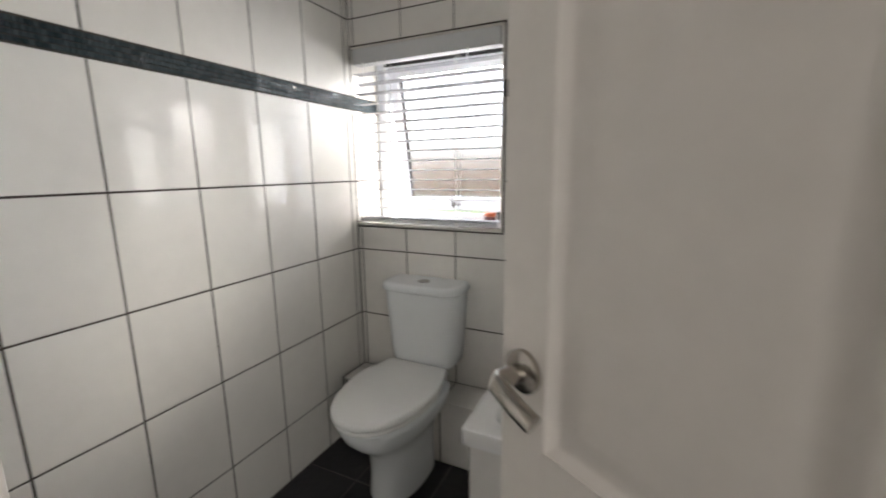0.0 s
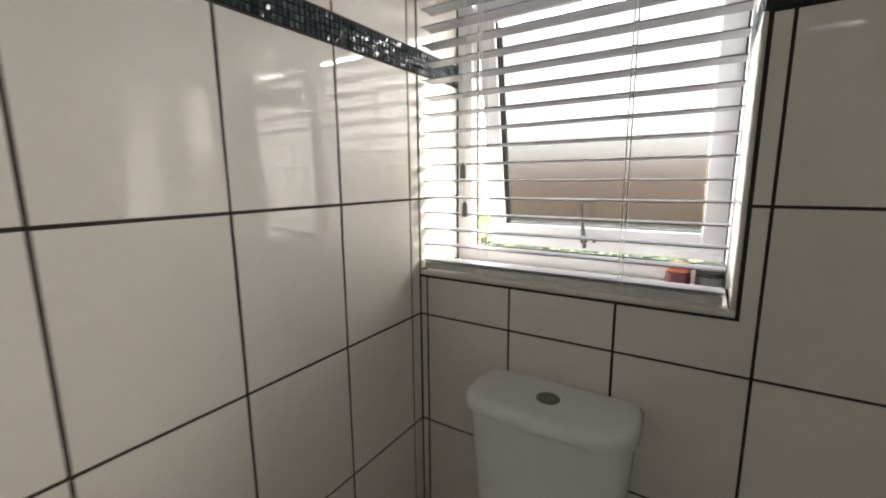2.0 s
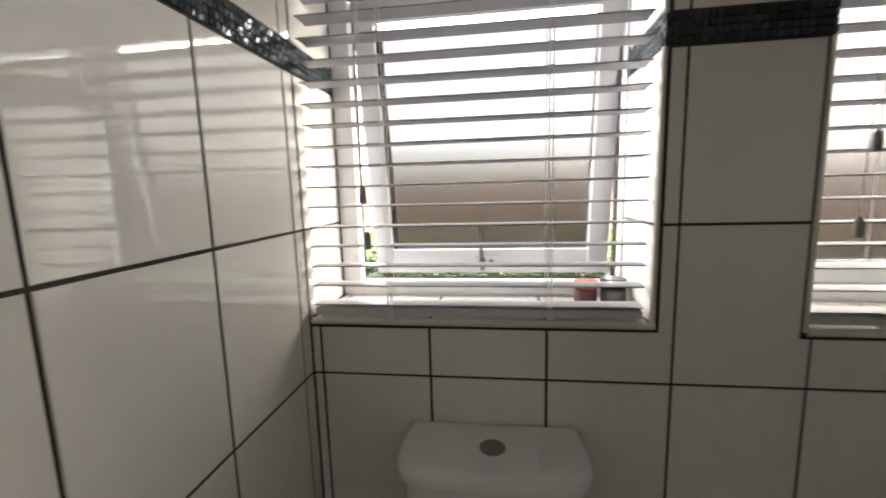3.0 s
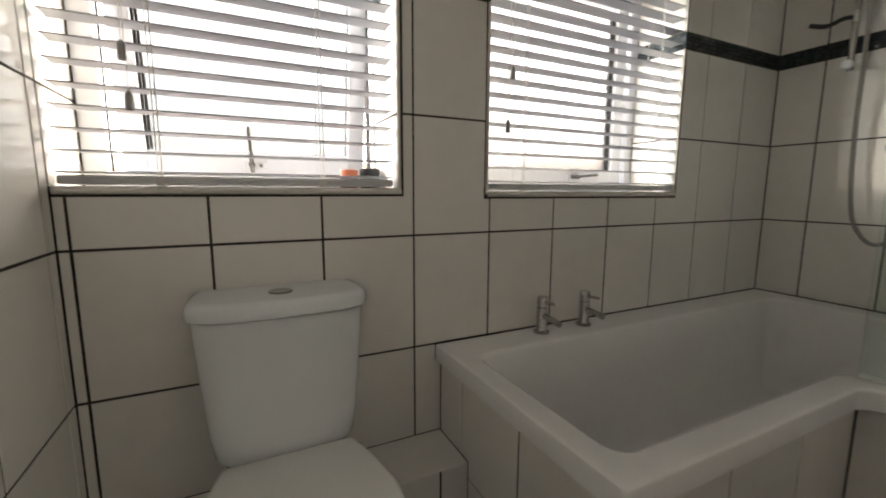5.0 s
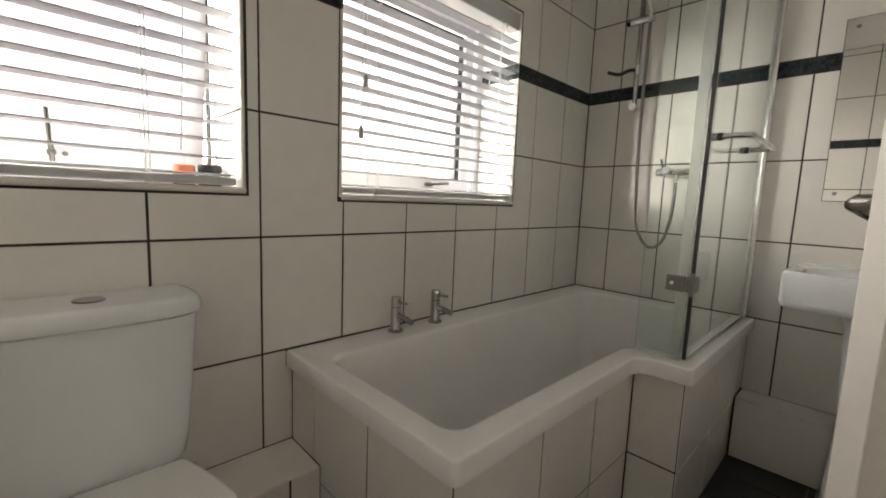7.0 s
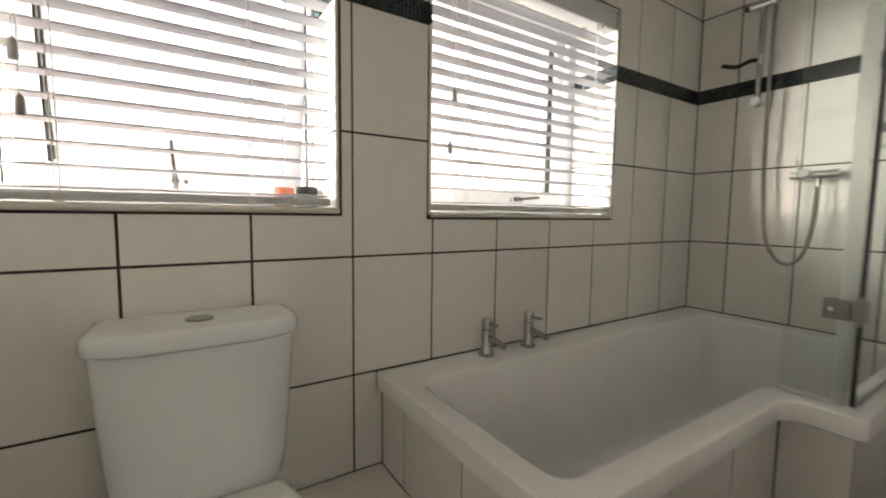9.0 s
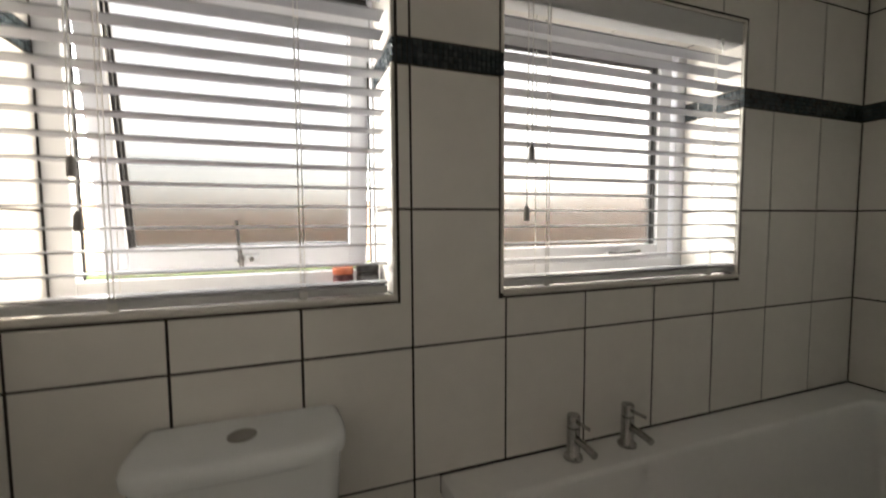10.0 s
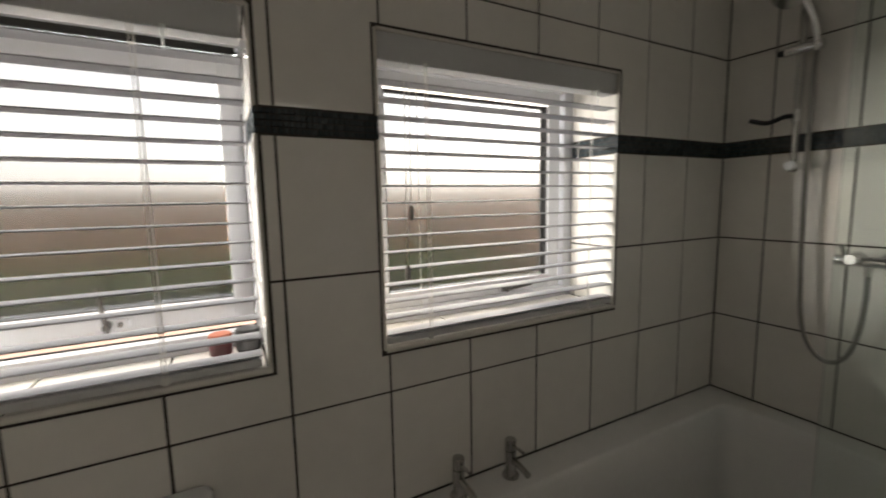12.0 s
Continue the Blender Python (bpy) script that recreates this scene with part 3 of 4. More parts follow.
def bath():
    root = empty("bathtub", "white acrylic L-shaped shower bath with tiled panels", "bathtub", at=(0, 0, 0))
    def outer(e, z, r=0.012):
        c = [(BX + e, YN - e, 0.006), (BX + e, BY + e, 0.004 + r), (BXN + e, BY + e, 0.050), (BXN + e, BY2 + e, 0.008 + r), (XE - e, BY2 + e, 0.006), (XE - e, YN - e, 0.006)]
        return [(p.x, p.y, z) for p in rounded(c, 7)]
    def inner(e, z, grow=0.0):
        x0, x1, y0, y2, y1 = BX + 0.072, XE - 0.10, BY + 0.075, BY2 + 0.085, YN - 0.125
        xn = BXN + 0.085
        c = [(x0 + e + grow, y1 - e, 0.06), (x0 + e + grow, y0 + e, 0.05), (xn + e, y0 + e, 0.06), (xn + e, y2 + e, 0.055), (x1 - e, y2 + e, 0.07), (x1 - e, y1 - e, 0.07)]
        return [(p.x, p.y, z) for p in rounded(c, 7)]
    z = 0.582
    rings = [outer(0.004, 0.5305), outer(0.0, 0.533), outer(0.0, z - 0.007), outer(0.002, z - 0.002), outer(0.007, z), outer(0.014, z - 0.0008), inner(-0.012, z - 0.002), inner(-0.004, z - 0.005), inner(0.003, z - 0.016),
             inner(0.020, 0.42, 0.02), inner(0.036, 0.26, 0.06), inner(0.055, 0.185, 0.10), inner(0.085, 0.160, 0.14)]
    bm = bmesh.new()
    vs = [[bm.verts.new(p) for p in r] for r in rings]
    for a, b in zip(vs, vs[1:]):
        for k in range(len(a)):
            bm.faces.new((a[k], a[(k + 1) % len(a)], b[(k + 1) % len(a)], b[k]))
    bm.faces.new(vs[-1])
    part("tub", bm, ACRYLIC, root, smooth=45)
    # panels below the rim, carrying tiles
    def panel(name, x0, x1, y0, y1):
        return part(name, boxed(x0, x1, y0, y1, 0.0, 0.529), GROUT, root, "dark grouted backing of the tiled bath panel")
    ex = panel("end_panel", BX + 0.020, BX + 0.034, BY + 0.035, YN - 0.004)
    sp = panel("side_panel", BX + 0.020, BXN + 0.03, BY + 0.0202, BY + 0.034)
    np_ = panel("notch_panel", BXN + 0.020, BXN + 0.034, BY2 + 0.034, BY + 0.0195)
    fp = panel("front_panel", BXN + 0.020, XE - 0.001, BY2 + 0.0202, BY2 + 0.034)
    return root, ex, sp, np_, fp


bathtub, end_panel, side_panel, notch_panel, front_panel = bath()


def pillar_tap(x, y):
    root = empty("bath_tap", "satin chrome pillar tap on the bath rim", "tap", "bath taps", at=(x, y, 0.582))
    bm = bmesh.new()
    loft(bm, [[(r * math.cos(a * math.pi / 12), r * math.sin(a * math.pi / 12), h) for a in range(24)] for h, r in ((0.0, 0.026), (0.006, 0.026), (0.009, 0.020), (0.012, 0.0175), (0.085, 0.0175))])
    part("body", bm, TAPMETAL, root, smooth=40)
    bm = bmesh.new()
    loft(bm, [[(r * math.cos(a * math.pi / 12), r * math.sin(a * math.pi / 12), h) for a in range(24)] for h, r in ((0.087, 0.0165), (0.116, 0.0175), (0.120, 0.0155))])
    head = part("head", bm, TAPMETAL, root, smooth=40)
    part("lever", rod(bmesh.new(), (0, -0.014, 0.105), (0, -0.062, 0.108), 0.0048, seg=12), TAPMETAL, head, smooth=40)
    part("spout", tube(bmesh.new(), spline([(0, -0.012, 0.058), (0, -0.05, 0.056), (0, -0.085, 0.050)], 5), 0.0095, 14), TAPMETAL, root, smooth=40)
    return root


tap = pillar_tap(-0.088, 1.655)
copy_thing(tap, pose(0.096, 1.655, 0.582))


# ---- shower ----
def shower():
    root = empty("shower_set", "chrome shower rail with hand shower and hose on tiled wall", "shower", at=(0, 0, 0))
    x, y = 1.185, 1.438
    part("riser_rail", rod(bmesh.new(), (x, y, 1.505), (x, y, 2.16), 0.0115), TAPMETAL, root, smooth=40)
    for z in (1.525, 2.14):
        bm = rod(bmesh.new(), (x - 0.022, y, z), (XE - 0.0005, y, z), 0.013)
        part("wall_bracket", bm, CHROME, root, smooth=40)
        part("end_cap", rod(bmesh.new(), (x - 0.024, y, z), (x - 0.036, y, z), 0.018, 0.015), CERAMIC, root, "white end cap", smooth=40)
    # slider with holder
    bm = rod(bmesh.new(), (x - 0.006, y + 0.045, 1.925), (x - 0.006, y - 0.060, 1.925), 0.017)
    sl = part("slider", bm, CHROME, root, smooth=40)
    part("slider_knob", rod(bmesh.new(), (x - 0.006, y + 0.045, 1.925), (x - 0.006, y + 0.065, 1.925), 0.013, 0.011), BLACK, sl, smooth=40)
    # soap hook
    bm = tube(bmesh.new(), spline([(x, y, 1.700), (x - 0.02, y + 0.03, 1.700), (x - 0.035, y + 0.075, 1.685), (x - 0.05, y + 0.125, 1.700)], 6), 0.0085, 12)
    hk = part("hook", bm, BLACK, root, "curved black plastic hook", smooth=40)
    part("hook_collar", rod(bmesh.new(), (x, y, 1.68), (x, y, 1.722), 0.0145), CHROME, hk, smooth=40)
    # hand shower
    bm = tube(bmesh.new(), spline([(x - 0.012, y - 0.045, 1.905), (x - 0.02, y - 0.045, 1.96), (x - 0.045, y - 0.035, 2.03), (x - 0.075, y - 0.01, 2.085)], 6), 0.011, 14)
    hs = part("hand_shower", bm, CHROME, root, smooth=40)
    part("shower_head", rod(bmesh.new(), (x - 0.070, y + 0.01, 2.115), (x - 0.098, y + 0.012, 2.082), 0.030, 0.048, 24), CHROME, hs, smooth=40)
    # hose
    pts = [(x - 0.010, y - 0.045, 1.905), (x - 0.012, y - 0.043, 1.80), (x - 0.008, y - 0.041, 1.50), (x - 0.004, y - 0.045, 1.20), (x - 0.004, y - 0.062, 0.97), (x - 0.002, y - 0.098, 0.875),
           (x + 0.0, 1.295, 0.846), (x + 0.0, 1.250, 0.880), (x + 0.0, 1.225, 0.97), (x + 0.002, 1.216, 1.08), (x + 0.002, 1.216, 1.165)]
    part("hose", tube(bmesh.new(), spline(pts, 10), 0.0075, 12), HOSE, root, "ribbed metal shower hose", smooth=60)
    # bar valve
    bm = rod(bmesh.new(), (x + 0.002, 1.275, 1.205), (x + 0.002, 1.175, 1.205), 0.017, seg=20)
    rod(bm, (x + 0.002, 1.216, 1.205), (x + 0.002, 1.216, 1.158), 0.010)
    vb = part("valve_body", bm, CHROME, root, smooth=40)
    part("valve_knob", rod(bmesh.new(), (x + 0.002, 1.173, 1.205), (x + 0.002, 1.152, 1.205), 0.020, 0.018, 20), CHROME, vb, smooth=40)
    part("valve_knob", rod(bmesh.new(), (x + 0.002, 1.277, 1.205), (x + 0.002, 1.302, 1.205), 0.019, 0.017, 20), CHROME, vb, smooth=40)
    part("valve_cap", rod(bmesh.new(), (x - 0.012, 1.250, 1.208), (x - 0.040, 1.252, 1.212), 0.021, 0.016, 22), CHROME, vb, smooth=40)
    part("valve_lever", tube(bmesh.new(), spline([(x - 0.015, 1.265, 1.215), (x - 0.035, 1.268, 1.235), (x - 0.05, 1.270, 1.262)], 5), 0.006, 10), CHROME, vb, smooth=40)
    for yy in (1.262, 1.188):
        part("wall_union", rod(bmesh.new(), (x + 0.01, yy, 1.205), (XE - 0.0005, yy, 1.205), 0.014, 0.026, 20), CHROME, root, smooth=40)


shower()


# ---- bath screen ----
def bath_screen():
    root = empty("bath_screen", "frameless clear glass bath screen with chrome hinges", "bath screen", at=(0, 0, 0))
    y, x = 0.908, 0.418
    z0, z1 = 0.590, 2.02
    p = part("glass_panel", boxed(x + 0.006, 1.214, y - 0.003, y + 0.003, z0, z1, 0.0008, 1), CLEAR, root, "large clear glass panel")
    q = part("glass_return", boxed(x - 0.004, x + 0.002, y + 0.006, 1.048, z0, z1, 0.0008, 1), CLEAR, root, "narrow clear glass return panel")
    p.visible_shadow = q.visible_shadow = False
    part("edge_seal", boxed(x - 0.0030, x + 0.0058, y - 0.0060, y + 0.0030, z0, z1), DARKSEAL, root, "dark edge seal between the panels")
    part("corner_strip", boxed(x - 0.0060, x + 0.0040, y + 0.0065, y + 0.037, z0 + 0.002, z1, 0.002), STRIP, root, "translucent milky corner strip")
    bm = boxed(1.214, XE - 0.0005, y - 0.016, y + 0.016, z0 - 0.005, z1 + 0.005, 0.004)
    part("wall_profile", bm, CHROME, root, "polished chrome wall profile")
    part("pivot_tube", rod(bmesh.new(), (1.205, y - 0.008, z0 - 0.005), (1.205, y - 0.008, z1 + 0.003), 0.011), CHROME, root, smooth=40)
    part("bottom_seal", boxed(x + 0.01, 1.20, y - 0.005, y + 0.005, z0 - 0.0065, z0 + 0.006, 0.001), STRIP, root, "clear plastic bottom seal")
    part("return_seal", boxed(x - 0.006, x + 0.004, y + 0.012, 1.046, z0 - 0.0065, z0 + 0.004, 0.001), STRIP, root)
    for z in (0.818, 1.80):
        bm = boxed(x - 0.012, x + 0.010, y + 0.014, y + 0.066, z - 0.024, z + 0.024, 0.003)
        box(bm, x - 0.010, x + 0.028, y - 0.013, y + 0.012, z - 0.024, z + 0.024, 0.003)
        h = part("hinge", bm, HINGEMETAL, root, "brushed chrome glass hinge")
        part("hinge_screw", rod(bmesh.new(), (x - 0.0125, y + 0.048, z), (x - 0.016, y + 0.048, z), 0.007, 0.006), CHROME, h, smooth=40)
        part("hinge_pin", rod(bmesh.new(), (x - 0.010, y - 0.004, z - 0.034), (x - 0.010, y - 0.004, z + 0.034), 0.007), HINGEMETAL, h, smooth=40)
    # towel handle
    za = 1.252
    bar = [(0.505, y - 0.004, za), (0.505, y - 0.075, za), (0.512, y - 0.086, za), (0.86, y - 0.086, za), (0.868, y - 0.075, za), (0.868, y - 0.004, za)]
    hd = part("towel_handle", tube(bmesh.new(), bar, 0.0085, 12), CHROME, root, "chrome towel handle fixed through the glass", smooth=50)
    for xx in (0.505, 0.868):
        part("handle_collar", rod(bmesh.new(), (xx, y - 0.016, za), (xx, y - 0.004, za), 0.0115), BLACK, hd, smooth=40)
        part("handle_boss", rod(bmesh.new(), (xx, y + 0.004, za), (xx, y + 0.016, za), 0.012), CHROME, hd, smooth=40)


bath_screen()


# ---- ledges hiding the pipes ----
def ledge(name, x0, x1, y0, y1, h, label):
    ob = tagged(link(name, boxed(x0, x1, y0, y1, 0.0, h), GROUT), label, "boxing", kind="structure")
    return ob


LN = 0.302
ledge_north = ledge("pipe_boxing_north", XW + 0.001, BX + 0.016, 1.532, YN + 0.001, LN - PROUD, "low cream tiled pipe boxing behind the toilet")
ledge_east = ledge("pipe_boxing_east", 1.112, XE + 0.001, YS + 0.002, BY2 + 0.016, 0.262 - PROUD, "low cream tiled pipe boxing under the basin")


# ---- basin, mirror, small things ----
def basin():
    root = empty("wash_basin", "white ceramic wall basin on a half pedestal", "basin", at=(1.045, 0.50, 0))
    def out(e, z, r=0.016):
        c = [(-0.190 + e, 0.256 - e, r), (-0.194 + e, -0.258 + e, r), (0.2035, -0.258 + e, 0.01), (0.2035, 0.258 - e, 0.01)]
        return [(p.x, p.y, z) for p in rounded(c, 6)]
    def bowl(e, z, r=0.07):
        c = [(-0.160 + e, 0.212 - e, r), (-0.160 + e, -0.212 + e, r), (0.085 - e, -0.212 + e, r), (0.085 - e, 0.212 - e, r)]
        return [(p.x, p.y, z) for p in rounded(c, 6)]
    rings = [out(0.05, 0.708), out(0.016, 0.714), out(0.005, 0.724), out(0.0, 0.740), out(0.0, 0.834), out(0.002, 0.840), out(0.007, 0.843), bowl(-0.014, 0.843), bowl(0, 0.838), bowl(0.01, 0.80), bowl(0.035, 0.745), bowl(0.075, 0.728, 0.045)]
    part("bowl", loft(bmesh.new(), rings), CERAMIC, root, smooth=50)
    rings = [[(p.x, p.y, z) for p in rounded([(-0.085 + e, 0.085 - e, 0.05), (-0.085 + e, -0.085 + e, 0.05), (0.065, -0.085 + e, 0.01), (0.065, 0.085 - e, 0.01)], 6)] for z, e in ((0.0, -0.01), (0.02, 0.0), (0.35, 0.012), (0.66, -0.005), (0.70, -0.02))]
    part("pedestal", loft(bmesh.new(), rings), CERAMIC, root, smooth=50)
    bm = bmesh.new()
    loft(bm, [[(0.15 + r * math.cos(a * math.pi / 12), r * math.sin(a * math.pi / 12), h) for a in range(24)] for h, r in ((0.843, 0.026), (0.850, 0.026), (0.855, 0.019), (0.965, 0.019), (0.97, 0.015))])
    part("mixer_tap", bm, CHROME, root, "chrome basin mixer tap", smooth=40)


basin()


def wall_mirror():
    root = empty("wall_mirror", "frameless rectangular wall mirror with corner screws", "mirror", at=(XE, 0.47, 1.42))
    part("mirror_glass", boxed(-0.0065, -0.0008, -0.235, 0.238, -0.33, 0.335, 0.0015, 1), MIRROR, root)
    part("edge", boxed(-0.0045, -0.0004, -0.2365, 0.2395, -0.3315, 0.3365), DARKSEAL, root, "dark bevelled edge")
    for y in (-0.20, 0.205):
        for z in (-0.302, 0.305):
            part("screw", rod(bmesh.new(), (-0.0105, y, z), (-0.006, y, z), 0.005, 0.007), NICKEL, root)


wall_mirror()


def jar(name, x, y, z, r, h, mat, lidmat, label, square=False):
    root = empty(name, label, "jar", "jars on the window sill", at=(x, y, z))
    n = 28
    def circ(r_, z_):
        return [(r_ * math.cos(2 * math.pi * a / n), r_ * math.sin(2 * math.pi * a / n), z_) for a in range(n)]
    part("body", loft(bmesh.new(), [circ(r - 0.003, 0), circ(r, 0.003), circ(r, h * 0.62), circ(r - 0.002, h * 0.64)]), mat, root, smooth=40)
    part("lid", loft(bmesh.new(), [circ(r - 0.001, h * 0.65), circ(r + 0.001, h * 0.68), circ(r + 0.001, h - 0.003), circ(r - 0.002, h)]), lidmat, root, smooth=40)
    part("label_band", loft(bmesh.new(), [circ(r + 0.0004, h * 0.14), circ(r + 0.0006, h * 0.15), circ(r + 0.0006, h * 0.5), circ(r + 0.0004, h * 0.51)]), GREYLABEL if lidmat is BLACK else DARKRED, root, smooth=40)


jar("jar", -0.658, 1.868, 1.0475, 0.026, 0.055, DARKRED, ORANGE, "small terracotta and red plastic jar on sill")
jar("jar", -0.594, 1.868, 1.0475, 0.029, 0.060, BLACK, BLACK, "small black plastic jar with grey label on sill")


# ---- door ----
def door():
    """The leaf stands open into the room; local x runs from the hinge to the handle edge."""
    az = radians(DOORAZ)
    root = empty("door_1", "cream painted four-panel door standing open, lever handle", "door", kind="structure")
    root.matrix_world = Matrix.Translation((HINGE[0], HINGE[1], 0.008)) @ Matrix.Rotation(az, 4, "Z")
    t, h, w = 0.036, 2.02, DOORW
    st, mid = 0.075, 0.10
    cx = [(0, st), (w / 2 - mid / 2, w / 2 + mid / 2), (w - st, w)]
    # one moulded panel on each half of each row
    for a, b in cx:
        part("stile", boxed(a, b, -t / 2, t / 2, 0, h, 0.0015, 1), DOORPAINT, root)
    for a, b in ((0, 0.23), (0.82, 0.955), (h - 0.11, h)):
        for u, v in ((cx[0][1], cx[1][0]), (cx[1][1], cx[2][0])):
            part("rail", boxed(u - 0.0005, v + 0.0005, -t / 2 + 0.0004, t / 2 - 0.0004, a, b), DOORPAINT, root)
    for za, zb in ((0.23, 0.82), (0.955, h - 0.11)):
        for u, v in ((cx[0][1], cx[1][0]), (cx[1][1], cx[2][0])):
            bm = bmesh.new()
            for sgn in (-1, 1):
                rings = [[(p.x, sgn * d, p.y) for p in rounded([(u + e, za + e, 0.001), (v - e, za + e, 0.001), (v - e, zb - e, 0.001), (u + e, zb - e, 0.001)], 1)] for e, d in ((-0.001, t / 2 - 0.001), (0.001, t / 2 - 0.005), (0.008, t / 2 - 0.0125), (0.014, t / 2 - 0.0135), (0.030, t / 2 - 0.008), (0.044, t / 2 - 0.0045), (0.048, t / 2 - 0.004))]
                vs = [[bm.verts.new(p) for p in r] for r in rings]
                for A, B in zip(vs, vs[1:]):
                    for k in range(len(A)):
                        bm.faces.new((A[k], A[(k + 1) % len(A)], B[(k + 1) % len(A)], B[k]))
                bm.faces.new(vs[-1])
            part("panel", bm, DOORPAINT, root, smooth=40)
    hx, hz = w - 0.041, 1.048
    for sgn in (1, -1):
        bm = bmesh.new()
        loft(bm, [[(hx + r * math.cos(a * math.pi / 14), sgn * d, hz + r * math.sin(a * math.pi / 14)) for a in range(28)] for d, r in ((t / 2, 0.027), (t / 2 + 0.007, 0.027), (t / 2 + 0.010, 0.022))])
        rose = part("handle_rose", bm, NICKEL, root, "round brushed nickel rose", smooth=40)
        pts = [(hx, sgn * (t / 2 + 0.008), hz), (hx, sgn * (t / 2 + 0.040), hz), (hx - 0.006, sgn * (t / 2 + 0.048), hz - 0.002), (hx - 0.04, sgn * (t / 2 + 0.050), hz - 0.013), (hx - 0.062, sgn * (t / 2 + 0.047), hz - 0.022)]
        part("door_handle", tube(bmesh.new(), pts, 0.0115, 16), NICKEL, rose, "brushed nickel lever handle", smooth=50)
    for z in (0.25, 1.0, 1.75):
        part("butt_hinge", rod(bmesh.new(), (-0.006, t / 2 + 0.001, z - 0.04), (-0.006, t / 2 + 0.001, z + 0.04), 0.006), NICKEL, root, smooth=40)


door()


# ---- tiles, last ----
TILES = {}


def tile_mesh(w, h):
    """A glazed tile in its own plane: x across, z up, face towards -y, softly rounded rim."""
    key = (round(w, 4), round(h, 4))
    if key not in TILES:
        bm = bmesh.new()
        a, b, c = w / 2, h / 2, 0.0011
        rings = [[(-a, PROUD + 0.002, -b), (a, PROUD + 0.002, -b), (a, PROUD + 0.002, b), (-a, PROUD + 0.002, b)],
                 [(-a, 0.0008, -b), (a, 0.0008, -b), (a, 0.0008, b), (-a, 0.0008, b)],
                 [(-a + c, 0, -b + c), (a - c, 0, -b + c), (a - c, 0, b - c), (-a + c, 0, b - c)]]
        vs = [[bm.verts.new(p) for p in r] for r in rings]
        for A, B in zip(vs, vs[1:]):
            for k in range(4):
                bm.faces.new((A[k], A[(k + 1) % 4], B[(k + 1) % 4], B[k]))
        bm.faces.new(vs[-1])
        bmesh.ops.recalc_face_normals(bm, faces=bm.faces)
        me = bpy.data.meshes.new("tile")
        bm.to_mesh(me)
        bm.free()
        TILES[key] = me
    return TILES[key]


rng_tile = random.Random(11)


def lay_tiles(parent, us, vs, place, mat, holes=(), skip=()):
    """Tiles between joint lines us and vs. place: the matrix of the wall's plane, x across, z up, -y out of the wall. Holes are cut out."""
    for u0, u1 in zip(us, us[1:]):
        for v0, v1 in zip(vs, vs[1:]):
            if any(abs(v0 - s) < 1e-6 for s in skip):
                continue
            a0, a1, b0, b1 = u0 + GAP / 2, u1 - GAP / 2, v0 + GAP / 2, v1 - GAP / 2
            if a1 - a0 < 0.004 or b1 - b0 < 0.004:
                continue
            cut = [(max(a0, h[0]), min(a1, h[1]), max(b0, h[2]), min(b1, h[3])) for h in holes]
            cut = [c for c in cut if c[1] - c[0] > 0.001 and c[3] - c[2] > 0.001]
            if not cut:
                me, cu, cv = tile_mesh(a1 - a0, b1 - b0), (a0 + a1) / 2, (b0 + b1) / 2
            else:
                xs = sorted({a0, a1, *[c[0] for c in cut], *[c[1] for c in cut]})
                zs = sorted({b0, b1, *[c[2] for c in cut], *[c[3] for c in cut]})
                keep = lambda x, z: not any(c[0] < x < c[1] and c[2] < z < c[3] for c in cut)
                if not any(keep((p + q) / 2, (r + s) / 2) for p, q in zip(xs, xs[1:]) for r, s in zip(zs, zs[1:])):
                    continue
                bm = cells(bmesh.new(), xs, zs, keep, lambda u, v, d: (u, d, v), PROUD + 0.002)
                bmesh.ops.recalc_face_normals(bm, faces=bm.faces)
                me = bpy.data.meshes.new("tile")
                bm.to_mesh(me)
                bm.free()
                cu = cv = 0.0
            if not me.materials:
                me.materials.append(mat)
            o = new("tile", me)
            o.parent = parent
            tiltx, tiltz = rng_tile.gauss(0, 0.10), rng_tile.gauss(0, 0.10)
            o.matrix_basis = place @ pose(cu, 0, cv, tiltx * (not cut), 0, tiltz * (not cut))


def steps(start, pitch, lo, hi, least=0.006):
    """Joint lines at a pitch through start, with the ends lo and hi."""
    k0 = math.ceil((lo + least - start) / pitch)
    out = [lo]
    while start + k0 * pitch < hi - least:
        out.append(start + k0 * pitch)
        k0 += 1
    return out + [hi]


NORTH = pose(0, YN, 0)
WEST = Matrix.Translation((XW, 0, 0)) @ Matrix.Rotation(radians(90), 4, "Z")       # x across = +y
EAST = Matrix.Translation((XE, 0, 0)) @ Matrix.Rotation(radians(-90), 4, "Z")      # x across = -y
SOUTH = Matrix.Translation((0, YS, 0)) @ Matrix.Rotation(radians(180), 4, "Z")     # x across = -x
rows = [0.0, *[z for z in ROWS_Z if 0.02 < z < CEIL - 0.01], CEIL - 0.003]
lay_tiles(wall_north, steps(-0.514, TW, XW, XE), rows, NORTH, TILE, ((W1[0], W1[1] + 0.012, W1[2] - 0.0145, W1[3] + 0.011), (W2[0] - 0.011, W2[1] + 0.012, W2[2] - 0.0145, W2[3] + 0.011), (XW, BX + 0.0175, 0, LN), (BX + 0.0175, XE, 0, 0.53), (BX, XE, 0.53, 0.583)), (BAND0,))
lay_tiles(wall_west, steps(1.165, TW, YS, YN), rows, WEST, TILE, ((1.53, YN, 0, LN),), (BAND0,))
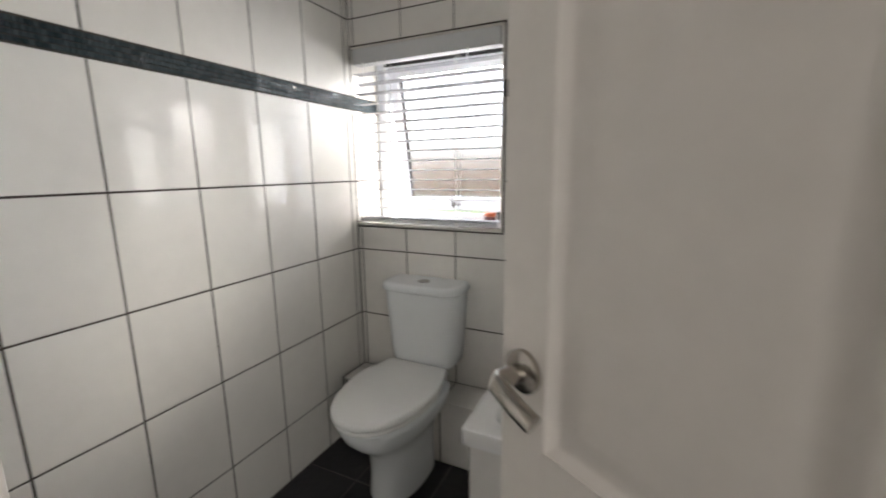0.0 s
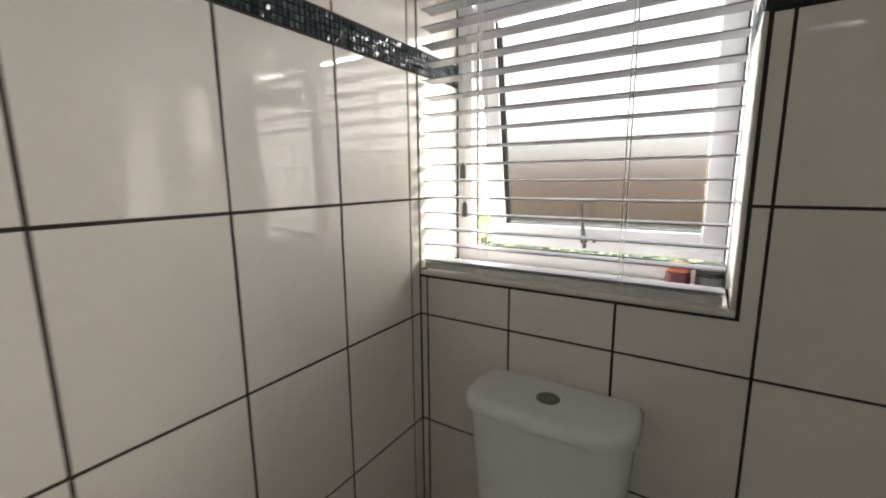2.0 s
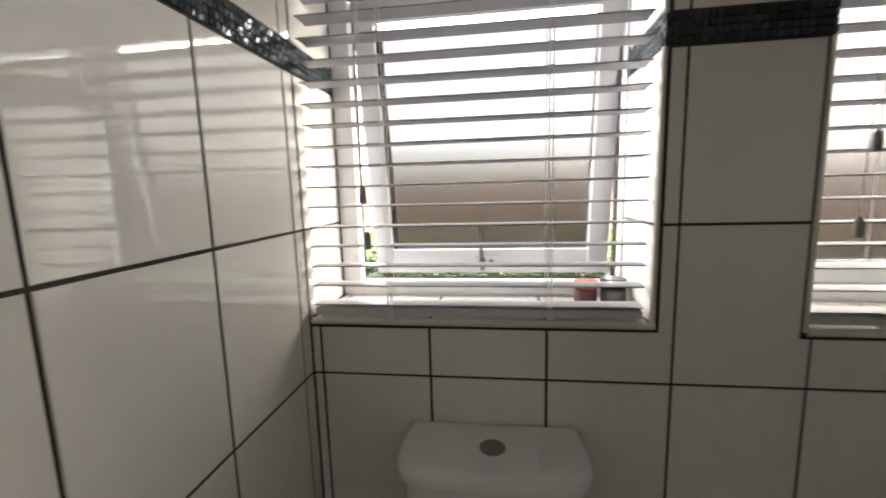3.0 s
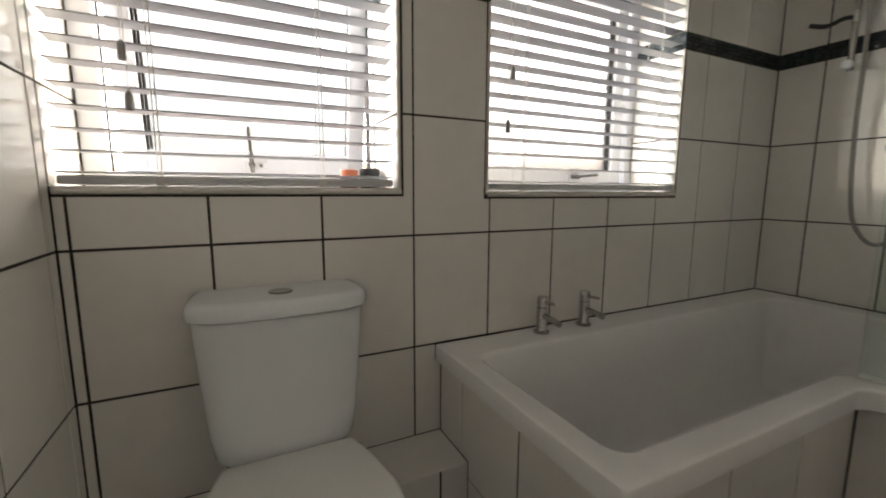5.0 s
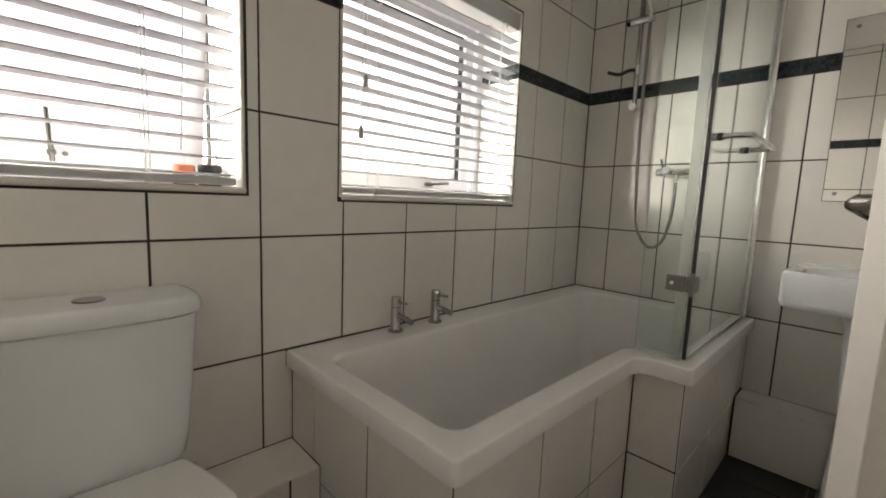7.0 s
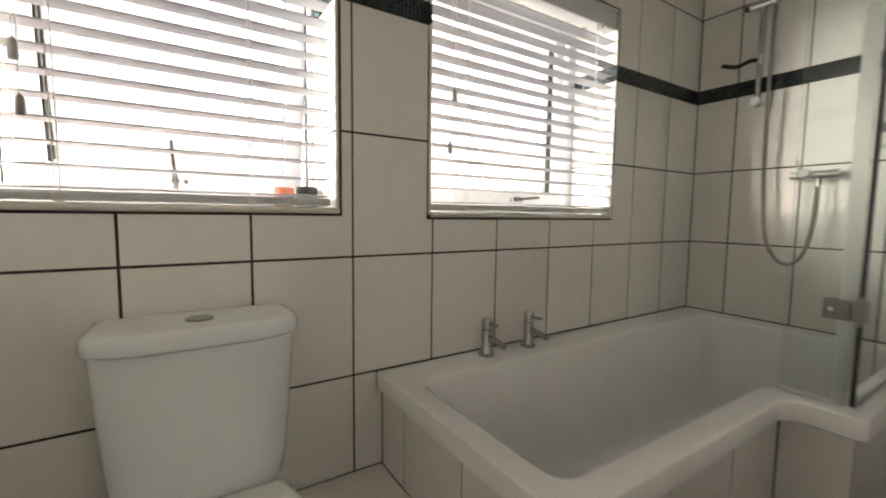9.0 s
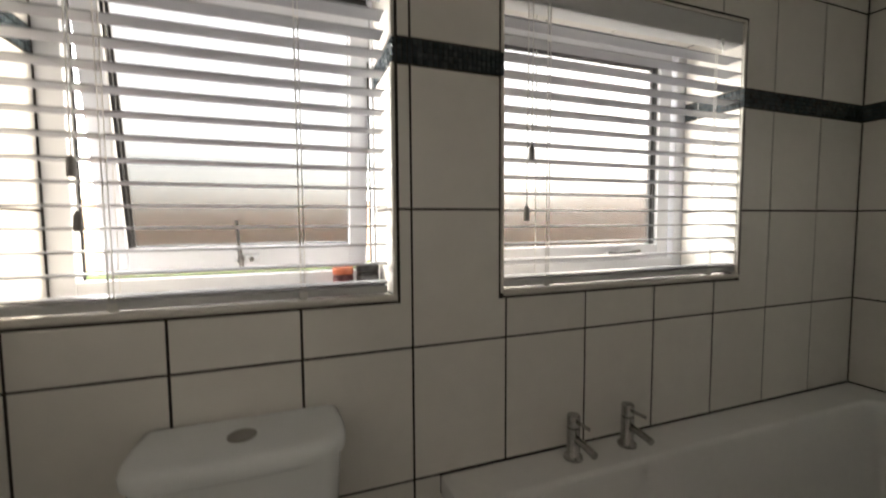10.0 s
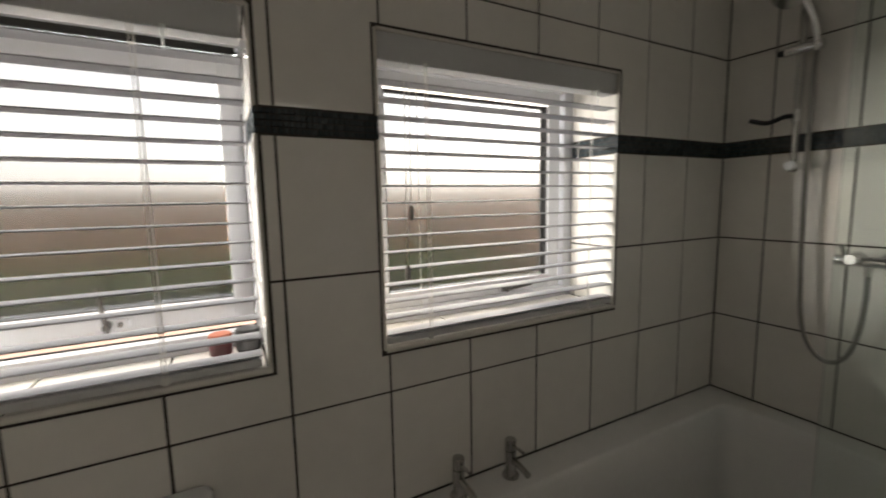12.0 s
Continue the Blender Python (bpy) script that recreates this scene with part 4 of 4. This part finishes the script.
lay_tiles(wall_east, steps(-1.542, TW, -YN, -YS), rows, EAST, TILE, ((-YN, -BY2 - 0.0175, 0, 0.53), (-YN, -BY2, 0.53, 0.583), (-BY2 - 0.0175, -YS, 0, 0.262)), (BAND0,))
lay_tiles(wall_south, steps(0.514, TW, -XE, -XW), rows, SOUTH, TILE, ((-DX1, -DX0, 0, DTOP), (-XE, -1.11, 0, 0.262)), (BAND0,))
part("grout_patch", boxed(XW - 0.002, XW + 0.0012, 1.436, 1.450, 1.583, 1.626, 0.0008, 1), GROUT, wall_west, "dark smear of grout on the mosaic")
# window reveals
rz = [z for z in ROWS_Z if 1.04 < z < 1.85]
for k, (x0, x1, z0, z1) in enumerate((W1, W2)):
    right = Matrix.Translation((x1, 0, 0)) @ Matrix.Rotation(radians(-90), 4, "Z")
    left = Matrix.Translation((x0, 0, 0)) @ Matrix.Rotation(radians(90), 4, "Z")
    lay_tiles(wall_north, [-YF, -YN - 0.006], [z0 + 0.004, *rz, z1], right @ pose(0, -0.004, 0), TILE, (), (BAND0,))
    lay_tiles(wall_north, [YN + 0.0025, YF], [z0 + 0.004, *rz, z1], left @ pose(0, -0.004 * k, 0), TILE, (), (BAND0,))
    up = Matrix.Translation((0, 0, z0 + 0.006)) @ Matrix.Rotation(radians(-90), 4, "X")
    lay_tiles(wall_north, steps(-0.514, TW, x0 + 0.004, x1 - 0.004), [YN + 0.004, YF], up, TILE)
    down = Matrix.Translation((0, 0, z1 - 0.004)) @ Matrix.Rotation(radians(90), 4, "X")
    lay_tiles(wall_north, steps(-0.514, TW, x0 + 0.004, x1 - 0.004), [-YF, -YN - 0.004], down, TILE)
# ledges
lay_tiles(ledge_north, steps(-0.514, TW, XW + 0.003, BX + 0.018), [0.002, LN - 0.001], pose(0, 1.530, 0), TILE)
lay_tiles(ledge_north, [XW + 0.003, -0.514 - TW, BX + 0.018], [1.528, YN - 0.001], Matrix.Translation((0, 0, LN)) @ Matrix.Rotation(radians(-90), 4, "X"), TILE)
lay_tiles(ledge_east, [-BY2 - 0.014, -0.36, -YS - 0.004], [0.002, 0.261], Matrix.Translation((1.110, 0, 0)) @ Matrix.Rotation(radians(-90), 4, "Z"), TILE)
lay_tiles(ledge_east, [1.109, XE - 0.001], [YS + 0.004, 0.36, BY2 + 0.014], Matrix.Translation((0, 0, 0.262)) @ Matrix.Rotation(radians(-90), 4, "X"), TILE)
# bath panels
pz = [0.002, Z3 - 2 * TH, 0.527]
lay_tiles(end_panel, [-YN + 0.004, -1.570, -1.310, -BY - 0.019], pz, Matrix.Translation((BX + 0.0175, 0, 0)) @ Matrix.Rotation(radians(-90), 4, "Z"), TILE, ((-YN, -1.531, 0, LN),))
lay_tiles(side_panel, [BX + 0.019, -0.131, 0.130, BXN + 0.018], pz, pose(0, BY + 0.0175, 0), TILE)
lay_tiles(notch_panel, [-BY - 0.018, -BY2 - 0.019], pz, Matrix.Translation((BXN + 0.0175, 0, 0)) @ Matrix.Rotation(radians(-90), 4, "Z"), TILE)
lay_tiles(front_panel, [BXN + 0.019, 0.74, 1.109], pz, pose(0, BY2 + 0.0175, 0), TILE)
lay_tiles(front_panel, [1.1105, XE - 0.003], [0.264, 0.527], pose(0, BY2 + 0.0175, 0), TILE)
# floor
TILES.clear()
FLAT = Matrix.Rotation(radians(-90), 4, "X")
lay_tiles(floor, steps(-1.045, 0.333, XW, XE), steps(1.283 - 0.333 * 6, 0.333, -1.5, YN), Matrix.Translation((0, 0, -0.0005)) @ FLAT, SLATE)


# ---- mosaic border ----
def mosaic(parent, runs, place, label):
    """Small dark pieces in four courses between BAND0 and BAND1 along each run (u0, u1)."""
    rng = random.Random(5)
    verts, faces = [], []
    step, c = 0.0126, 0.0013
    for u0, u1 in runs:
        n = max(1, round((u1 - u0) / step))
        for i in range(n):
            for j in range(4):
                a, b = u0 + (u1 - u0) * i / n + c / 2, u0 + (u1 - u0) * (i + 1) / n - c / 2
                p, q = BAND0 + 0.0015 + 0.01425 * j + c / 2, BAND0 + 0.0015 + 0.01425 * (j + 1) - c / 2
                d = -0.0018 - rng.random() * 0.0012
                s = [rng.uniform(-0.0009, 0.0009) for _ in range(4)]
                k = len(verts)
                verts += [(a, 0.002, p), (b, 0.002, p), (b, 0.002, q), (a, 0.002, q), (a + 0.0008, d + s[0], p + 0.0008), (b - 0.0008, d + s[1], p + 0.0008), (b - 0.0008, d + s[2], q - 0.0008), (a + 0.0008, d + s[3], q - 0.0008)]
                faces += [(k, k + 1, k + 5, k + 4), (k + 1, k + 2, k + 6, k + 5), (k + 2, k + 3, k + 7, k + 6), (k + 3, k, k + 4, k + 7), (k + 4, k + 5, k + 6, k + 7)]
    me = bpy.data.meshes.new("mosaic")
    me.from_pydata([place @ Vector(v) for v in verts], [], faces)
    me.materials.append(MOSAIC)
    ob = new("mosaic_border", me)
    ob.parent = parent
    tagged(ob, label, kind="stuff")


mosaic(wall_north, [(W1[1] - 0.003, W2[0] + 0.003), (W2[1] - 0.003, XE)], NORTH, "dark slate glass mosaic border")
mosaic(wall_west, [(YS, YF)], WEST, "dark slate glass mosaic border")
mosaic(wall_east, [(-YN, -YS)], EAST, "dark slate glass mosaic border")
mosaic(wall_south, [(-XE, -DX1), (-DX0, -XW)], SOUTH, "dark slate glass mosaic border")
for k, (x0, x1, z0, z1) in enumerate((W1, W2)):
    mosaic(wall_north, [(-YF, -YN)], Matrix.Translation((x1, 0, 0)) @ Matrix.Rotation(radians(-90), 4, "Z"), "dark slate glass mosaic border")
    if k:
        mosaic(wall_north, [(YN, YF)], Matrix.Translation((x0, 0, 0)) @ Matrix.Rotation(radians(90), 4, "Z"), "dark slate glass mosaic border")
